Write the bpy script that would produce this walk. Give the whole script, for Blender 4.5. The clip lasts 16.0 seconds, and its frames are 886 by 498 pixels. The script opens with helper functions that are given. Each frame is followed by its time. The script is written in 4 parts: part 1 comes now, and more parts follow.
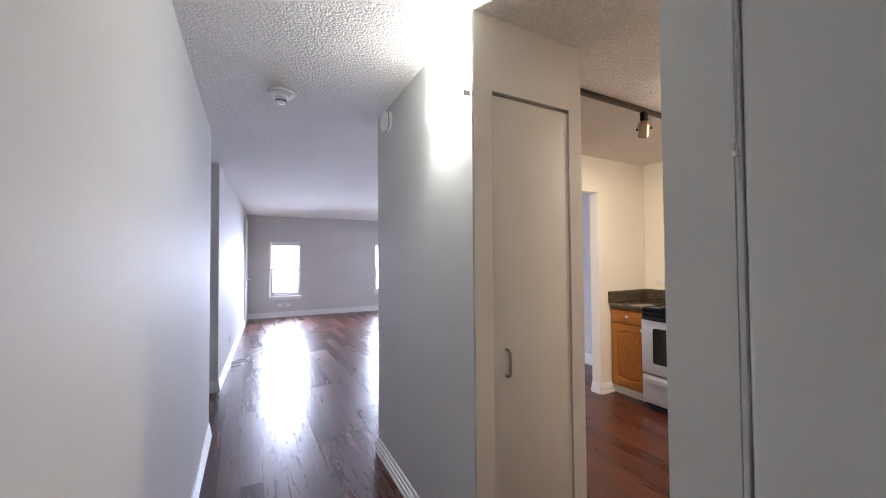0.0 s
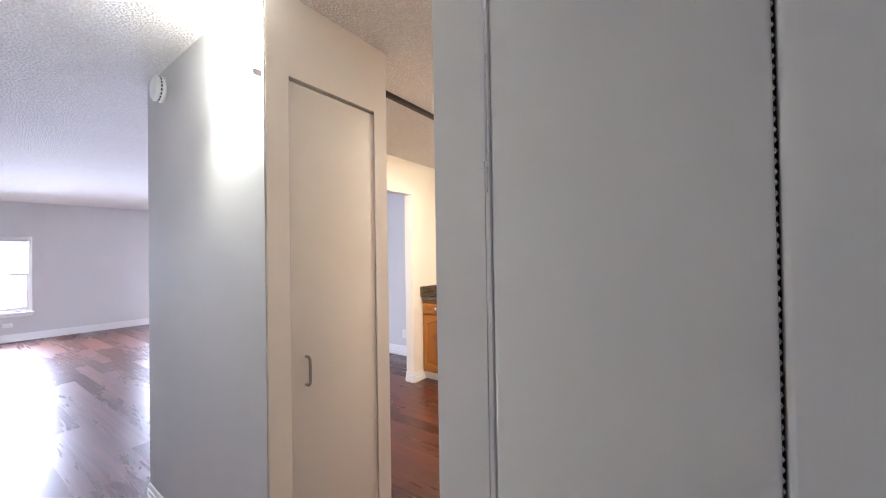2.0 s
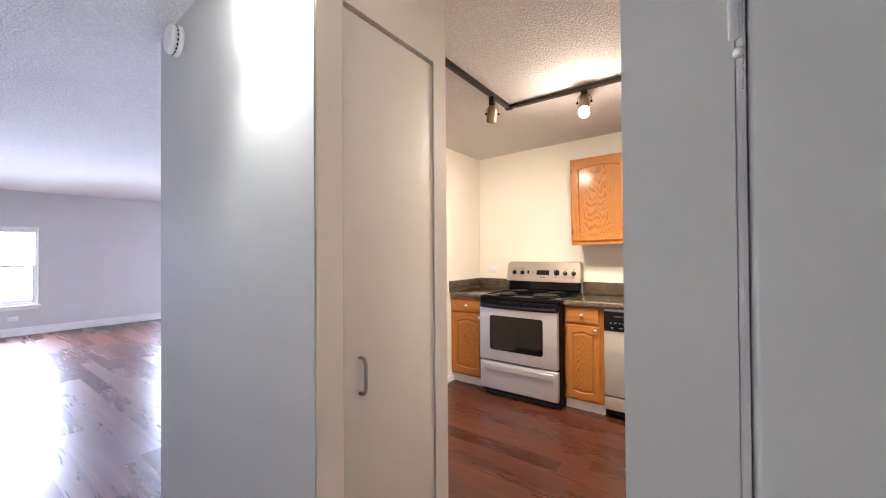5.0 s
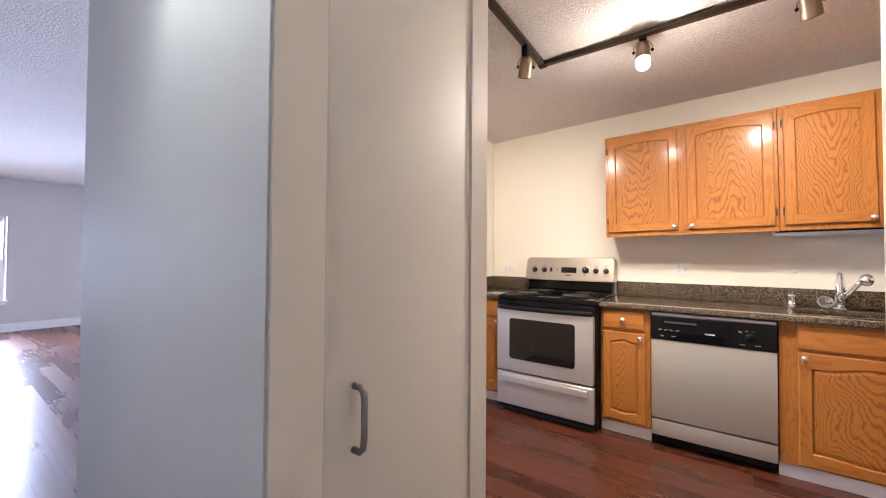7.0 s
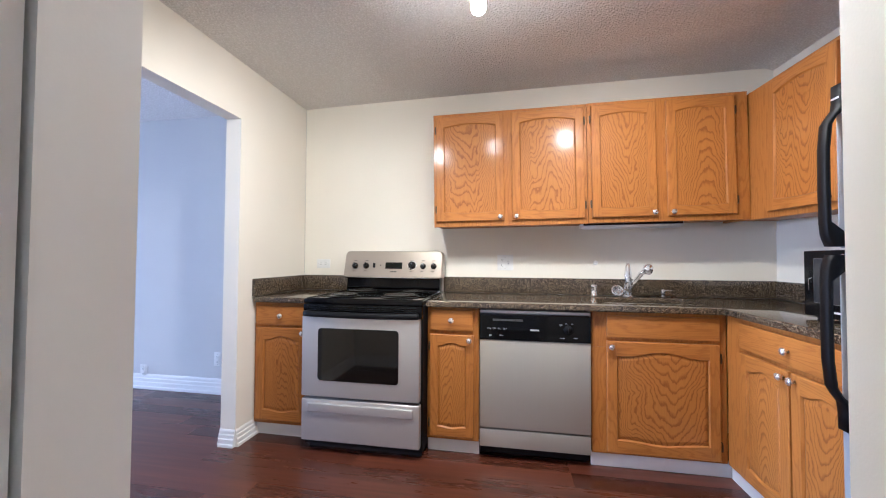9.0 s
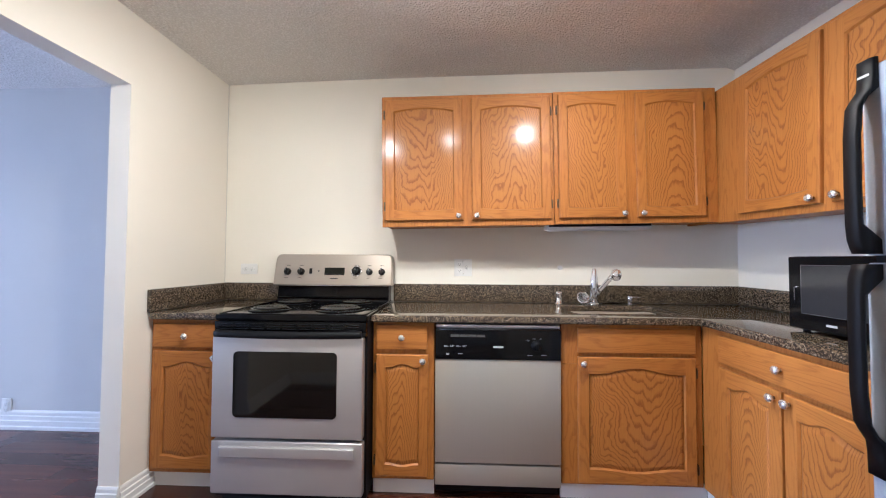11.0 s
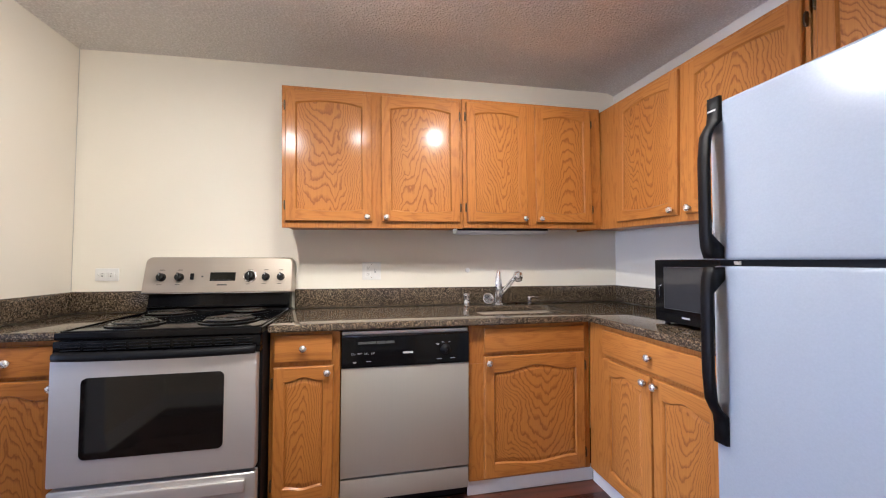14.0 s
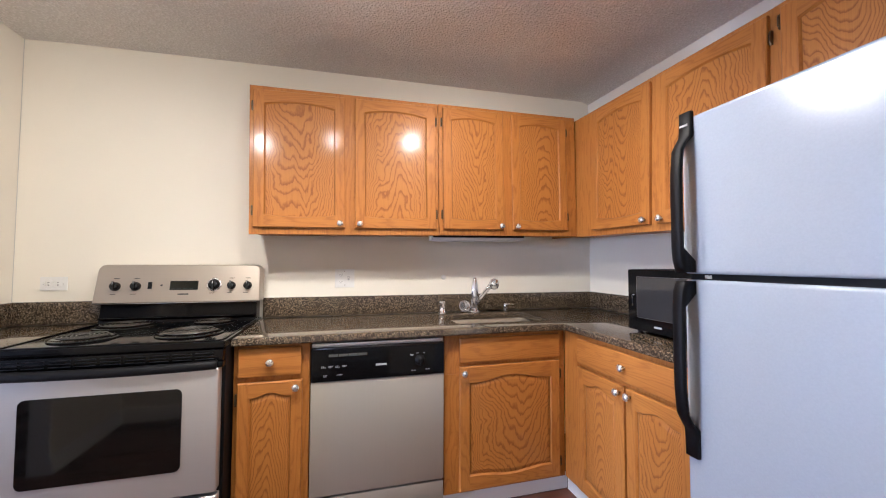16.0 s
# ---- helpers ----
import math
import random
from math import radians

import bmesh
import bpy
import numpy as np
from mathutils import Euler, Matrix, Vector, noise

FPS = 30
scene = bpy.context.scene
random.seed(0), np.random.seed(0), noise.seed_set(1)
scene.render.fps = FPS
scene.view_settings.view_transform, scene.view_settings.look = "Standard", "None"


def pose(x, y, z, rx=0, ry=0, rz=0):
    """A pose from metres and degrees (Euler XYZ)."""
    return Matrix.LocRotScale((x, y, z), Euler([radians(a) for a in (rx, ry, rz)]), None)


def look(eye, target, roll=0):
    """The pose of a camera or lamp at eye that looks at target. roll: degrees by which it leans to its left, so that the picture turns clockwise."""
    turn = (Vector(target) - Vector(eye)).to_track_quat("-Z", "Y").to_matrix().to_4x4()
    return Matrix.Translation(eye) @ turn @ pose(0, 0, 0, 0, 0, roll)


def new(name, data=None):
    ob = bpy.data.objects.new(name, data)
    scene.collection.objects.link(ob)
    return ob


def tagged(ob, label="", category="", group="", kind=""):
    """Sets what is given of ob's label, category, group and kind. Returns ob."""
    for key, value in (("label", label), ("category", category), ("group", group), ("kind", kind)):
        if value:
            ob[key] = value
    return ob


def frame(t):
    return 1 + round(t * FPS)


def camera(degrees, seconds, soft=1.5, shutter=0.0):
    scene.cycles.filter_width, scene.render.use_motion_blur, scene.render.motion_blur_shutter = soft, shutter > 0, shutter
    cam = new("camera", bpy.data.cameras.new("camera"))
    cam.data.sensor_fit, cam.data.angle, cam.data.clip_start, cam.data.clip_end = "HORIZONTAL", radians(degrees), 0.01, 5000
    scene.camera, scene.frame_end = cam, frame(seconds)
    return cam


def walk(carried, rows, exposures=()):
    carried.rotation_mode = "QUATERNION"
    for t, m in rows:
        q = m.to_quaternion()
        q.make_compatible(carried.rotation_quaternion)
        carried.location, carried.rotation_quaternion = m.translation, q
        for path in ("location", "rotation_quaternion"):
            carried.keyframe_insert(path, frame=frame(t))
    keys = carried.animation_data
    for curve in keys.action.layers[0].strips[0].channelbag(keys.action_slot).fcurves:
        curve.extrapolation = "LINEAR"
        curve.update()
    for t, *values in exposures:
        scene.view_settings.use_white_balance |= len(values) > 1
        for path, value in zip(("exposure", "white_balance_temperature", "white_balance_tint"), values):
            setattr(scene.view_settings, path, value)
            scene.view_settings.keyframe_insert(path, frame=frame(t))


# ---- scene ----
cam = camera(100.6, 16.0, soft=1.1)
PATH = [
    (0, (-3.979, -2.549, 1.395), (-3.022, -0.794, 1.444), -0.4),
    (0.5, (-3.984, -2.565, 1.413), (-2.933, -0.865, 1.462), -0.4),
    (1, (-3.939, -2.573, 1.399), (-2.66, -1.036, 1.451), -0.5),
    (1.5, (-3.897, -2.592, 1.398), (-2.404, -1.262, 1.439), -0.7),
    (2, (-3.879, -2.589, 1.407), (-2.241, -1.443, 1.43), -0.9),
    (2.5, (-3.863, -2.595, 1.41), (-2.157, -1.551, 1.424), -1.05),
    (3, (-3.858, -2.591, 1.396), (-2.109, -1.621, 1.414), -1.05),
    (3.5, (-3.871, -2.544, 1.396), (-2.118, -1.581, 1.407), -0.9),
    (4, (-3.888, -2.447, 1.386), (-2.172, -1.42, 1.387), -0.6),
    (4.5, (-3.881, -2.298, 1.369), (-2.221, -1.183, 1.386), -0.3),
    (5, (-3.779, -2.187, 1.334), (-2.156, -1.019, 1.353), -0.4),
    (5.2, (-3.695, -2.129, 1.34), (-2.082, -0.947, 1.353), -0.7),
    (7.3, (-3.366, -1.781, 1.21), (-1.726, -0.637, 1.263), 0.9),
    (7.5, (-3.298, -1.775, 1.195), (-1.611, -0.702, 1.242), 0.9),
    (8, (-3.095, -1.798, 1.165), (-1.285, -0.95, 1.225), 0.3),
    (8.5, (-2.965, -1.77, 1.16), (-1.05, -1.196, 1.217), 0.2),
    (9, (-2.827, -1.661, 1.176), (-0.857, -1.32, 1.228), 0.3),
    (9.2, (-2.777, -1.634, 1.184), (-0.794, -1.381, 1.236), 0.2),
    (11.3, (-2.479, -1.61, 1.198), (-0.481, -1.543, 1.259), 0.3),
    (11.5, (-2.474, -1.604, 1.196), (-0.476, -1.555, 1.258), 0.3),
    (12, (-2.463, -1.598, 1.186), (-0.465, -1.666, 1.248), 0.2),
    (12.5, (-2.454, -1.61, 1.179), (-0.468, -1.838, 1.24), 0.1),
    (13, (-2.455, -1.612, 1.192), (-0.487, -1.964, 1.256), 0.1),
    (13.5, (-2.452, -1.608, 1.202), (-0.489, -1.984, 1.265), 0.1),
    (14, (-2.447, -1.615, 1.209), (-0.49, -2.024, 1.277), 0.1),
    (14.5, (-2.449, -1.602, 1.221), (-0.496, -2.03, 1.292), 0.2),
    (15, (-2.444, -1.614, 1.248), (-0.495, -2.058, 1.321), 0.1),
    (15.5, (-2.429, -1.63, 1.248), (-0.485, -2.093, 1.325), 0.2),
    (16, (-2.413, -1.636, 1.244), (-0.485, -2.162, 1.322), 0.2),
]
EXPOSURES = [(0.0, 1.08, 6050, 10), (1.0, 1.22, 6000, 11), (2.0, 1.75, 6030, 11), (3.5, 2.03, 6000, 8), (5.0, 1.7, 5880, 11), (7.5, 1.52, 5500, 12), (8.2, 1.46, 5150, 8), (9.2, 1.45, 4800, 6), (12.0, 1.34, 5000, 6), (16.0, 1.36, 5200, 9)]
walk(cam, [(t, look(eye, target, roll)) for t, eye, target, roll in PATH], exposures=EXPOSURES)

# ---- light ----
world = bpy.data.worlds.new("sky")
scene.world = world
world.use_nodes = True
wn = world.node_tree
sky = wn.nodes.new("ShaderNodeTexSky")
sky.sky_type = "NISHITA"
sky.sun_disc = False
sky.sun_elevation, sky.sun_rotation = radians(40), radians(200)
wn.links.new(sky.outputs["Color"], wn.nodes["Background"].inputs["Color"])
wn.nodes["Background"].inputs["Strength"].default_value = 0.15


def area_lamp(name, m, sx, sy, watts, colour, spread=180):
    d = bpy.data.lights.new(name, "AREA")
    d.shape, d.size, d.size_y, d.energy, d.color, d.spread = "RECTANGLE", sx, sy, watts, colour, radians(spread)
    o = new(name, d)
    o.matrix_world = m
    return o


def spot_lamp(name, m, watts, colour, angle, blend=0.6, radius=0.03):
    d = bpy.data.lights.new(name, "SPOT")
    d.energy, d.color, d.spot_size, d.spot_blend, d.shadow_soft_size = watts, colour, radians(angle), blend, radius
    o = new(name, d)
    o.matrix_world = m
    return o


def point_lamp(name, at, watts, colour, radius=0.04):
    d = bpy.data.lights.new(name, "POINT")
    d.energy, d.color, d.shadow_soft_size = watts, colour, radius
    o = new(name, d)
    o.location = at
    return o


DAY = (0.73, 0.77, 1.0)
WARM = (1.0, 0.81, 0.61)
NEUTRAL = (0.98, 0.98, 0.86)
# daylight in the two window openings of the living room's far wall
area_lamp("window_daylight", look((-3.06, 7.05, 1.2), (-3.0, 2.0, -0.6)), 0.62, 1.2, 56, DAY, 112)
area_lamp("window_daylight", look((-0.5, 6.92, 1.2), (-0.9, 2.0, -0.6)), 0.62, 1.2, 56, DAY, 112)
# bulbs in the hall's wall light
point_lamp("sconce_bulb", (-3.190, -1.06, 2.20), 21, NEUTRAL, 0.035)
point_lamp("sconce_bulb", (-3.190, -1.18, 2.20), 21, NEUTRAL, 0.035)
# the track's three lamp heads; the middle one holds a bare globe bulb
HEADS = [((-1.54, -0.98, 2.24), (-0.65, -0.30, 0.6)), ((-1.27, -1.54, 2.24), (-1.62, -1.60, 0.9)), ((-1.27, -2.17, 2.30), (-0.35, -2.50, 0.75))]
PIVOTS = [(-1.54, -1.0, 2.280), (-1.28, -1.54, 2.315), (-1.28, -2.17, 2.315)]
for (e, a), piv, w, cone, out in zip(HEADS, PIVOTS, (34, 34, 29), (162, 174, 160), (0.052, 0.086, 0.052)):
    at = Vector(piv) + (Vector(a) - Vector(e)).normalized() * out
    spot_lamp("track_bulb", look(at, at + Vector(a) - Vector(e)), w, WARM, cone, 0.9, 0.03)
    if out > 0.06:
        point_lamp("track_bulb_glow", at, 5.0, WARM, 0.03)

# ---- materials ----


def nodes_of(name):
    m = bpy.data.materials.new(name)
    m.use_nodes = True
    t = m.node_tree
    return m, t, t.nodes["Principled BSDF"]


def add(t, kind, **sets):
    n = t.nodes.new(kind)
    for k, v in sets.items():
        if k in n.inputs:
            n.inputs[k].default_value = v
    return n


def coords(t, scale=(1, 1, 1), per_thing=False):
    c = t.nodes.new("ShaderNodeTexCoord")
    mp = t.nodes.new("ShaderNodeMapping")
    mp.inputs["Scale"].default_value = scale
    if per_thing:
        oi = t.nodes.new("ShaderNodeObjectInfo")
        mul = t.nodes.new("ShaderNodeVectorMath")
        mul.operation = "SCALE"
        mul.inputs[0].default_value = (17.0, 29.0, 11.0)
        t.links.new(oi.outputs["Random"], mul.inputs["Scale"])
        sm = t.nodes.new("ShaderNodeVectorMath")
        t.links.new(c.outputs["Object"], sm.inputs[0])
        t.links.new(mul.outputs["Vector"], sm.inputs[1])
        t.links.new(sm.outputs["Vector"], mp.inputs["Vector"])
    else:
        t.links.new(c.outputs["Object"], mp.inputs["Vector"])
    return mp.outputs["Vector"]


def noise_tex(t, vec, scale, detail=3.0, rough=0.55, distortion=0.0):
    n = add(t, "ShaderNodeTexNoise", Scale=scale, Detail=detail, Roughness=rough, Distortion=distortion)
    t.links.new(vec, n.inputs["Vector"])
    return n.outputs["Fac"]


def ramp(t, fac, *stops):
    r = t.nodes.new("ShaderNodeValToRGB")
    el = r.color_ramp.elements
    while len(el) < len(stops):
        el.new(0.5)
    for e, (p, c) in zip(el, stops):
        e.position, e.color = p, (*c, 1) if len(c) == 3 else c
    t.links.new(fac, r.inputs["Fac"])
    return r.outputs["Color"]


def bump(t, b, height, strength, distance):
    n = add(t, "ShaderNodeBump", Strength=strength, Distance=distance)
    t.links.new(height, n.inputs["Height"])
    t.links.new(n.outputs["Normal"], b.inputs["Normal"])
    return n


def mixed(t, a, c, fac, mode="MIX"):
    n = t.nodes.new("ShaderNodeMix")
    n.data_type, n.blend_type = "RGBA", mode
    for sock, val in ((n.inputs[6], a), (n.inputs[7], c), (n.inputs[0], fac)):
        if isinstance(val, (int, float)):
            sock.default_value = val
        elif isinstance(val, tuple):
            sock.default_value = (*val, 1)
        else:
            t.links.new(val, sock)
    return n.outputs[2]


def paint(name, colour, rough=0.55, peel=0.12, scale=220):
    m, t, b = nodes_of(name)
    v = coords(t)
    big = noise_tex(t, v, 1.3, 2)
    c = mixed(t, tuple(x * 0.95 for x in colour), tuple(min(1, x * 1.04) for x in colour), big)
    t.links.new(c, b.inputs["Base Color"])
    b.inputs["Roughness"].default_value = rough
    b.inputs["Specular IOR Level"].default_value = 0.3
    bump(t, b, noise_tex(t, v, scale, 2), peel, 0.002)
    return m


def plain(name, colour, rough=0.4, metal=0.0, grain=60, wear=0.06):
    m, t, b = nodes_of(name)
    v = coords(t)
    n = noise_tex(t, v, grain, 3)
    c = mixed(t, tuple(x * (1 - wear) for x in colour), tuple(min(1, x * (1 + wear)) for x in colour), n)
    t.links.new(c, b.inputs["Base Color"])
    b.inputs["Metallic"].default_value = metal
    r = t.nodes.new("ShaderNodeMapRange")
    r.inputs["To Min"].default_value, r.inputs["To Max"].default_value = max(0.02, rough - 0.05), rough + 0.05
    t.links.new(n, r.inputs["Value"])
    t.links.new(r.outputs["Result"], b.inputs["Roughness"])
    return m


def glowing(name, colour, strength):
    m, t, b = nodes_of(name)
    b.inputs["Base Color"].default_value = (*colour, 1)
    b.inputs["Emission Color"].default_value = (*colour, 1)
    b.inputs["Emission Strength"].default_value = strength
    return m


def math_node(t, op, a, c=0.0):
    n = t.nodes.new("ShaderNodeMath")
    n.operation = op
    for sock, val in zip(n.inputs, (a, c)):
        if isinstance(val, (int, float)):
            sock.default_value = val
        else:
            t.links.new(val, sock)
    return n.outputs[0]


def oak(name, cut):
    """Varnished red oak with growth lines and fine pores. cut: "up" or "across", straight grain that way; "flat", nested cathedral arches up a panel."""
    m, t, b = nodes_of(name)
    across = cut == "across"
    s = (0.8, 7.0, 7.0) if across else (7.0, 7.0, 0.8)
    warp = noise_tex(t, coords(t, s, True), 0.7, 3.0, 0.45, 0.4)
    jag = noise_tex(t, coords(t, (6, 60, 60) if across else (34, 34, 14), True), 1.0, 3.0, 0.6)
    if cut == "flat":
        tc = t.nodes.new("ShaderNodeTexCoord")
        sp = t.nodes.new("ShaderNodeSeparateXYZ")
        t.links.new(tc.outputs["Generated"], sp.inputs[0])
        oi = t.nodes.new("ShaderNodeObjectInfo")
        rnd = oi.outputs["Random"]
        u = math_node(t, "SUBTRACT", sp.outputs["X"], math_node(t, "ADD", 0.35, math_node(t, "MULTIPLY", rnd, 0.3)))
        wander = noise_tex(t, coords(t, (3.0, 3.0, 4.5), True), 1.0, 3.0, 0.55)
        u = math_node(t, "ADD", u, math_node(t, "MULTIPLY", math_node(t, "SUBTRACT", wander, 0.5), 0.5))
        way = math_node(t, "SUBTRACT", math_node(t, "MULTIPLY", math_node(t, "GREATER_THAN", math_node(t, "FRACT", math_node(t, "MULTIPLY", rnd, 7.3)), 0.4), 2.0), 1.0)
        arch = math_node(t, "ADD", math_node(t, "MULTIPLY", math_node(t, "MULTIPLY", u, u), 26.0), math_node(t, "MULTIPLY", math_node(t, "MULTIPLY", sp.outputs["Z"], way), 9.0))
        f = math_node(t, "ADD", math_node(t, "ADD", arch, math_node(t, "MULTIPLY", warp, 14.0)), math_node(t, "MULTIPLY", jag, 1.1))
    else:
        f = math_node(t, "ADD", math_node(t, "MULTIPLY", warp, 26.0), math_node(t, "MULTIPLY", jag, 1.2))
    top = 0.80 if cut == "flat" else 0.42
    bands = ramp(t, math_node(t, "FRACT", f), (0.0, (0.10, 0.10, 0.10)), (0.55, (0.03, 0.03, 0.03)), (0.83, (top, top, top)), (0.90, (top, top, top)), (1.0, (0.10, 0.10, 0.10)))
    pv = coords(t, (5, 260, 260) if across else (260, 260, 5), True)
    pores = noise_tex(t, pv, 1.2, 2, 0.6)
    pr = ramp(t, pores, (0.42, (1, 1, 1)), (0.60, (0, 0, 0)))
    tone = noise_tex(t, coords(t, (1, 1, 1), True), 2.2, 2)
    light = mixed(t, (0.40, 0.150, 0.026), (0.475, 0.197, 0.038), tone)
    c = mixed(t, light, (0.245, 0.083, 0.015), bands)
    fleck = mixed(t, (0.0, 0.0, 0.0), (0.42, 0.42, 0.42), mixed(t, mixed(t, (0.30, 0.30, 0.30), (1.0, 1.0, 1.0), bands), pr, 1.0, "MULTIPLY"))
    dk = mixed(t, c, (0.165, 0.056, 0.013), fleck)
    t.links.new(dk, b.inputs["Base Color"])
    b.inputs["Roughness"].default_value = 0.5
    b.inputs["Specular IOR Level"].default_value = 0.25
    b.inputs["Coat Weight"].default_value = 0.3
    rr = t.nodes.new("ShaderNodeMapRange")
    rr.inputs["To Min"].default_value, rr.inputs["To Max"].default_value = 0.13, 0.21
    t.links.new(jag, rr.inputs["Value"])
    t.links.new(rr.outputs["Result"], b.inputs["Coat Roughness"])
    bn = bump(t, b, jag, 0.10, 0.0015)
    t.links.new(bn.outputs["Normal"], b.inputs["Coat Normal"])
    return m


def floor_wood():
    m, t, b = nodes_of("dark_wood_floor")
    oi = t.nodes.new("ShaderNodeObjectInfo")
    ge = t.nodes.new("ShaderNodeNewGeometry")
    sm = t.nodes.new("ShaderNodeMath")
    t.links.new(oi.outputs["Random"], sm.inputs[0])
    t.links.new(ge.outputs["Random Per Island"], sm.inputs[1])
    f = t.nodes.new("ShaderNodeMath")
    f.operation = "FRACT"
    t.links.new(sm.outputs[0], f.inputs[0])
    off = t.nodes.new("ShaderNodeVectorMath")
    off.operation = "SCALE"
    off.inputs[0].default_value = (37.0, 91.0, 13.0)
    t.links.new(f.outputs[0], off.inputs["Scale"])
    c0 = t.nodes.new("ShaderNodeTexCoord")
    ad = t.nodes.new("ShaderNodeVectorMath")
    t.links.new(c0.outputs["Object"], ad.inputs[0])
    t.links.new(off.outputs["Vector"], ad.inputs[1])
    mp = t.nodes.new("ShaderNodeMapping")
    mp.inputs["Scale"].default_value = (26, 0.8, 1)
    t.links.new(ad.outputs["Vector"], mp.inputs["Vector"])
    g = noise_tex(t, mp.outputs["Vector"], 1.3, 3, 0.5, 0.6)
    mp2 = t.nodes.new("ShaderNodeMapping")
    mp2.inputs["Scale"].default_value = (90, 2.2, 1)
    t.links.new(ad.outputs["Vector"], mp2.inputs["Vector"])
    fine = noise_tex(t, mp2.outputs["Vector"], 1.0, 3, 0.6)
    base = ramp(t, g, (0.30, (0.048, 0.0146, 0.0076)), (0.5, (0.066, 0.0204, 0.0105)), (0.70, (0.094, 0.0302, 0.0154)))
    base = mixed(t, base, mixed(t, (0.90, 0.89, 0.88), (1.08, 1.07, 1.06), fine), 1.0, "MULTIPLY")
    tone = ramp(t, f.outputs[0], (0.0, (0.74, 0.72, 0.72)), (0.5, (1.0, 1.0, 1.0)), (1.0, (1.28, 1.23, 1.19)))
    col = mixed(t, base, tone, 1.0, "MULTIPLY")
    t.links.new(col, b.inputs["Base Color"])
    mp3 = t.nodes.new("ShaderNodeMapping")
    mp3.inputs["Scale"].default_value = (30, 3.0, 1)
    t.links.new(ad.outputs["Vector"], mp3.inputs["Vector"])
    scrape = noise_tex(t, mp3.outputs["Vector"], 1.0, 3, 0.6, 0.5)
    wearn = math_node(t, "ADD", math_node(t, "MULTIPLY", scrape, 0.7), math_node(t, "MULTIPLY", f.outputs[0], 0.3))
    r = t.nodes.new("ShaderNodeMapRange")
    r.inputs["From Min"].default_value, r.inputs["From Max"].default_value = 0.3, 0.7
    r.inputs["To Min"].default_value, r.inputs["To Max"].default_value = 0.245, 0.315
    t.links.new(wearn, r.inputs["Value"])
    t.links.new(r.outputs["Result"], b.inputs["Roughness"])
    return m


def granite():
    m, t, b = nodes_of("brown_granite")
    v = coords(t)
    vo = add(t, "ShaderNodeTexVoronoi", Scale=250.0, Randomness=1.0)
    t.links.new(v, vo.inputs["Vector"])
    vo2 = add(t, "ShaderNodeTexVoronoi", Scale=150.0, Randomness=1.0)
    t.links.new(v, vo2.inputs["Vector"])
    sep = t.nodes.new("ShaderNodeSeparateColor")
    t.links.new(vo.outputs["Color"], sep.inputs["Color"])
    sep2 = t.nodes.new("ShaderNodeSeparateColor")
    t.links.new(vo2.outputs["Color"], sep2.inputs["Color"])
    a = ramp(t, sep.outputs["Red"], (0.0, (0.016, 0.014, 0.011)), (0.24, (0.055, 0.043, 0.030)), (0.46, (0.15, 0.108, 0.066)), (0.74, (0.215, 0.163, 0.102)), (0.93, (0.33, 0.27, 0.19)))
    r = a.node.color_ramp
    r.interpolation = "CONSTANT"
    k = ramp(t, sep2.outputs["Green"], (0.0, (0, 0, 0)), (0.66, (0, 0, 0)), (0.74, (1, 1, 1)))
    c = mixed(t, a, (0.022, 0.018, 0.015), k)
    big = noise_tex(t, v, 9, 2)
    t.links.new(mixed(t, c, (0.085, 0.062, 0.042), mixed(t, (0.05, 0.05, 0.05), (0.4, 0.4, 0.4), big)), b.inputs["Base Color"])
    b.inputs["Roughness"].default_value = 0.09
    b.inputs["Specular IOR Level"].default_value = 0.65
    return m


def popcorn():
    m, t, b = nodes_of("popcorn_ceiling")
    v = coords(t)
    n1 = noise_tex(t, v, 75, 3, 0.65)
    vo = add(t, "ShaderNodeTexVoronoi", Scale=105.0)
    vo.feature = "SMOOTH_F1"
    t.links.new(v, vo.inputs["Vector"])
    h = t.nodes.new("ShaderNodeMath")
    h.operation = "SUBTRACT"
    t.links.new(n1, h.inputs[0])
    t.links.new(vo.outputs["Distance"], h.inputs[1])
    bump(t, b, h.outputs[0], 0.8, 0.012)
    # shade of the hollows put into the colour, darker where the bump is low
    hollow_shade = ramp(t, h.outputs[0], (0.0, (0.86, 0.85, 0.84)), (0.35, (1.0, 1.0, 1.0)))
    t.links.new(mixed(t, mixed(t, (0.78, 0.75, 0.72), (0.84, 0.81, 0.78), noise_tex(t, v, 2.0, 2)), hollow_shade, 1.0, "MULTIPLY"), b.inputs["Base Color"])
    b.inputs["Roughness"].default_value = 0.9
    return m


def brushed(name, colour, along=(2, 2, 260), rough=0.34):
    m, t, b = nodes_of(name)
    v = coords(t, along)
    n = noise_tex(t, v, 1.0, 4, 0.6)
    t.links.new(mixed(t, tuple(x * 0.93 for x in colour), colour, n), b.inputs["Base Color"])
    b.inputs["Metallic"].default_value = 0.6
    r = t.nodes.new("ShaderNodeMapRange")
    r.inputs["To Min"].default_value, r.inputs["To Max"].default_value = rough - 0.06, rough + 0.08
    t.links.new(n, r.inputs["Value"])
    t.links.new(r.outputs["Result"], b.inputs["Roughness"])
    return m


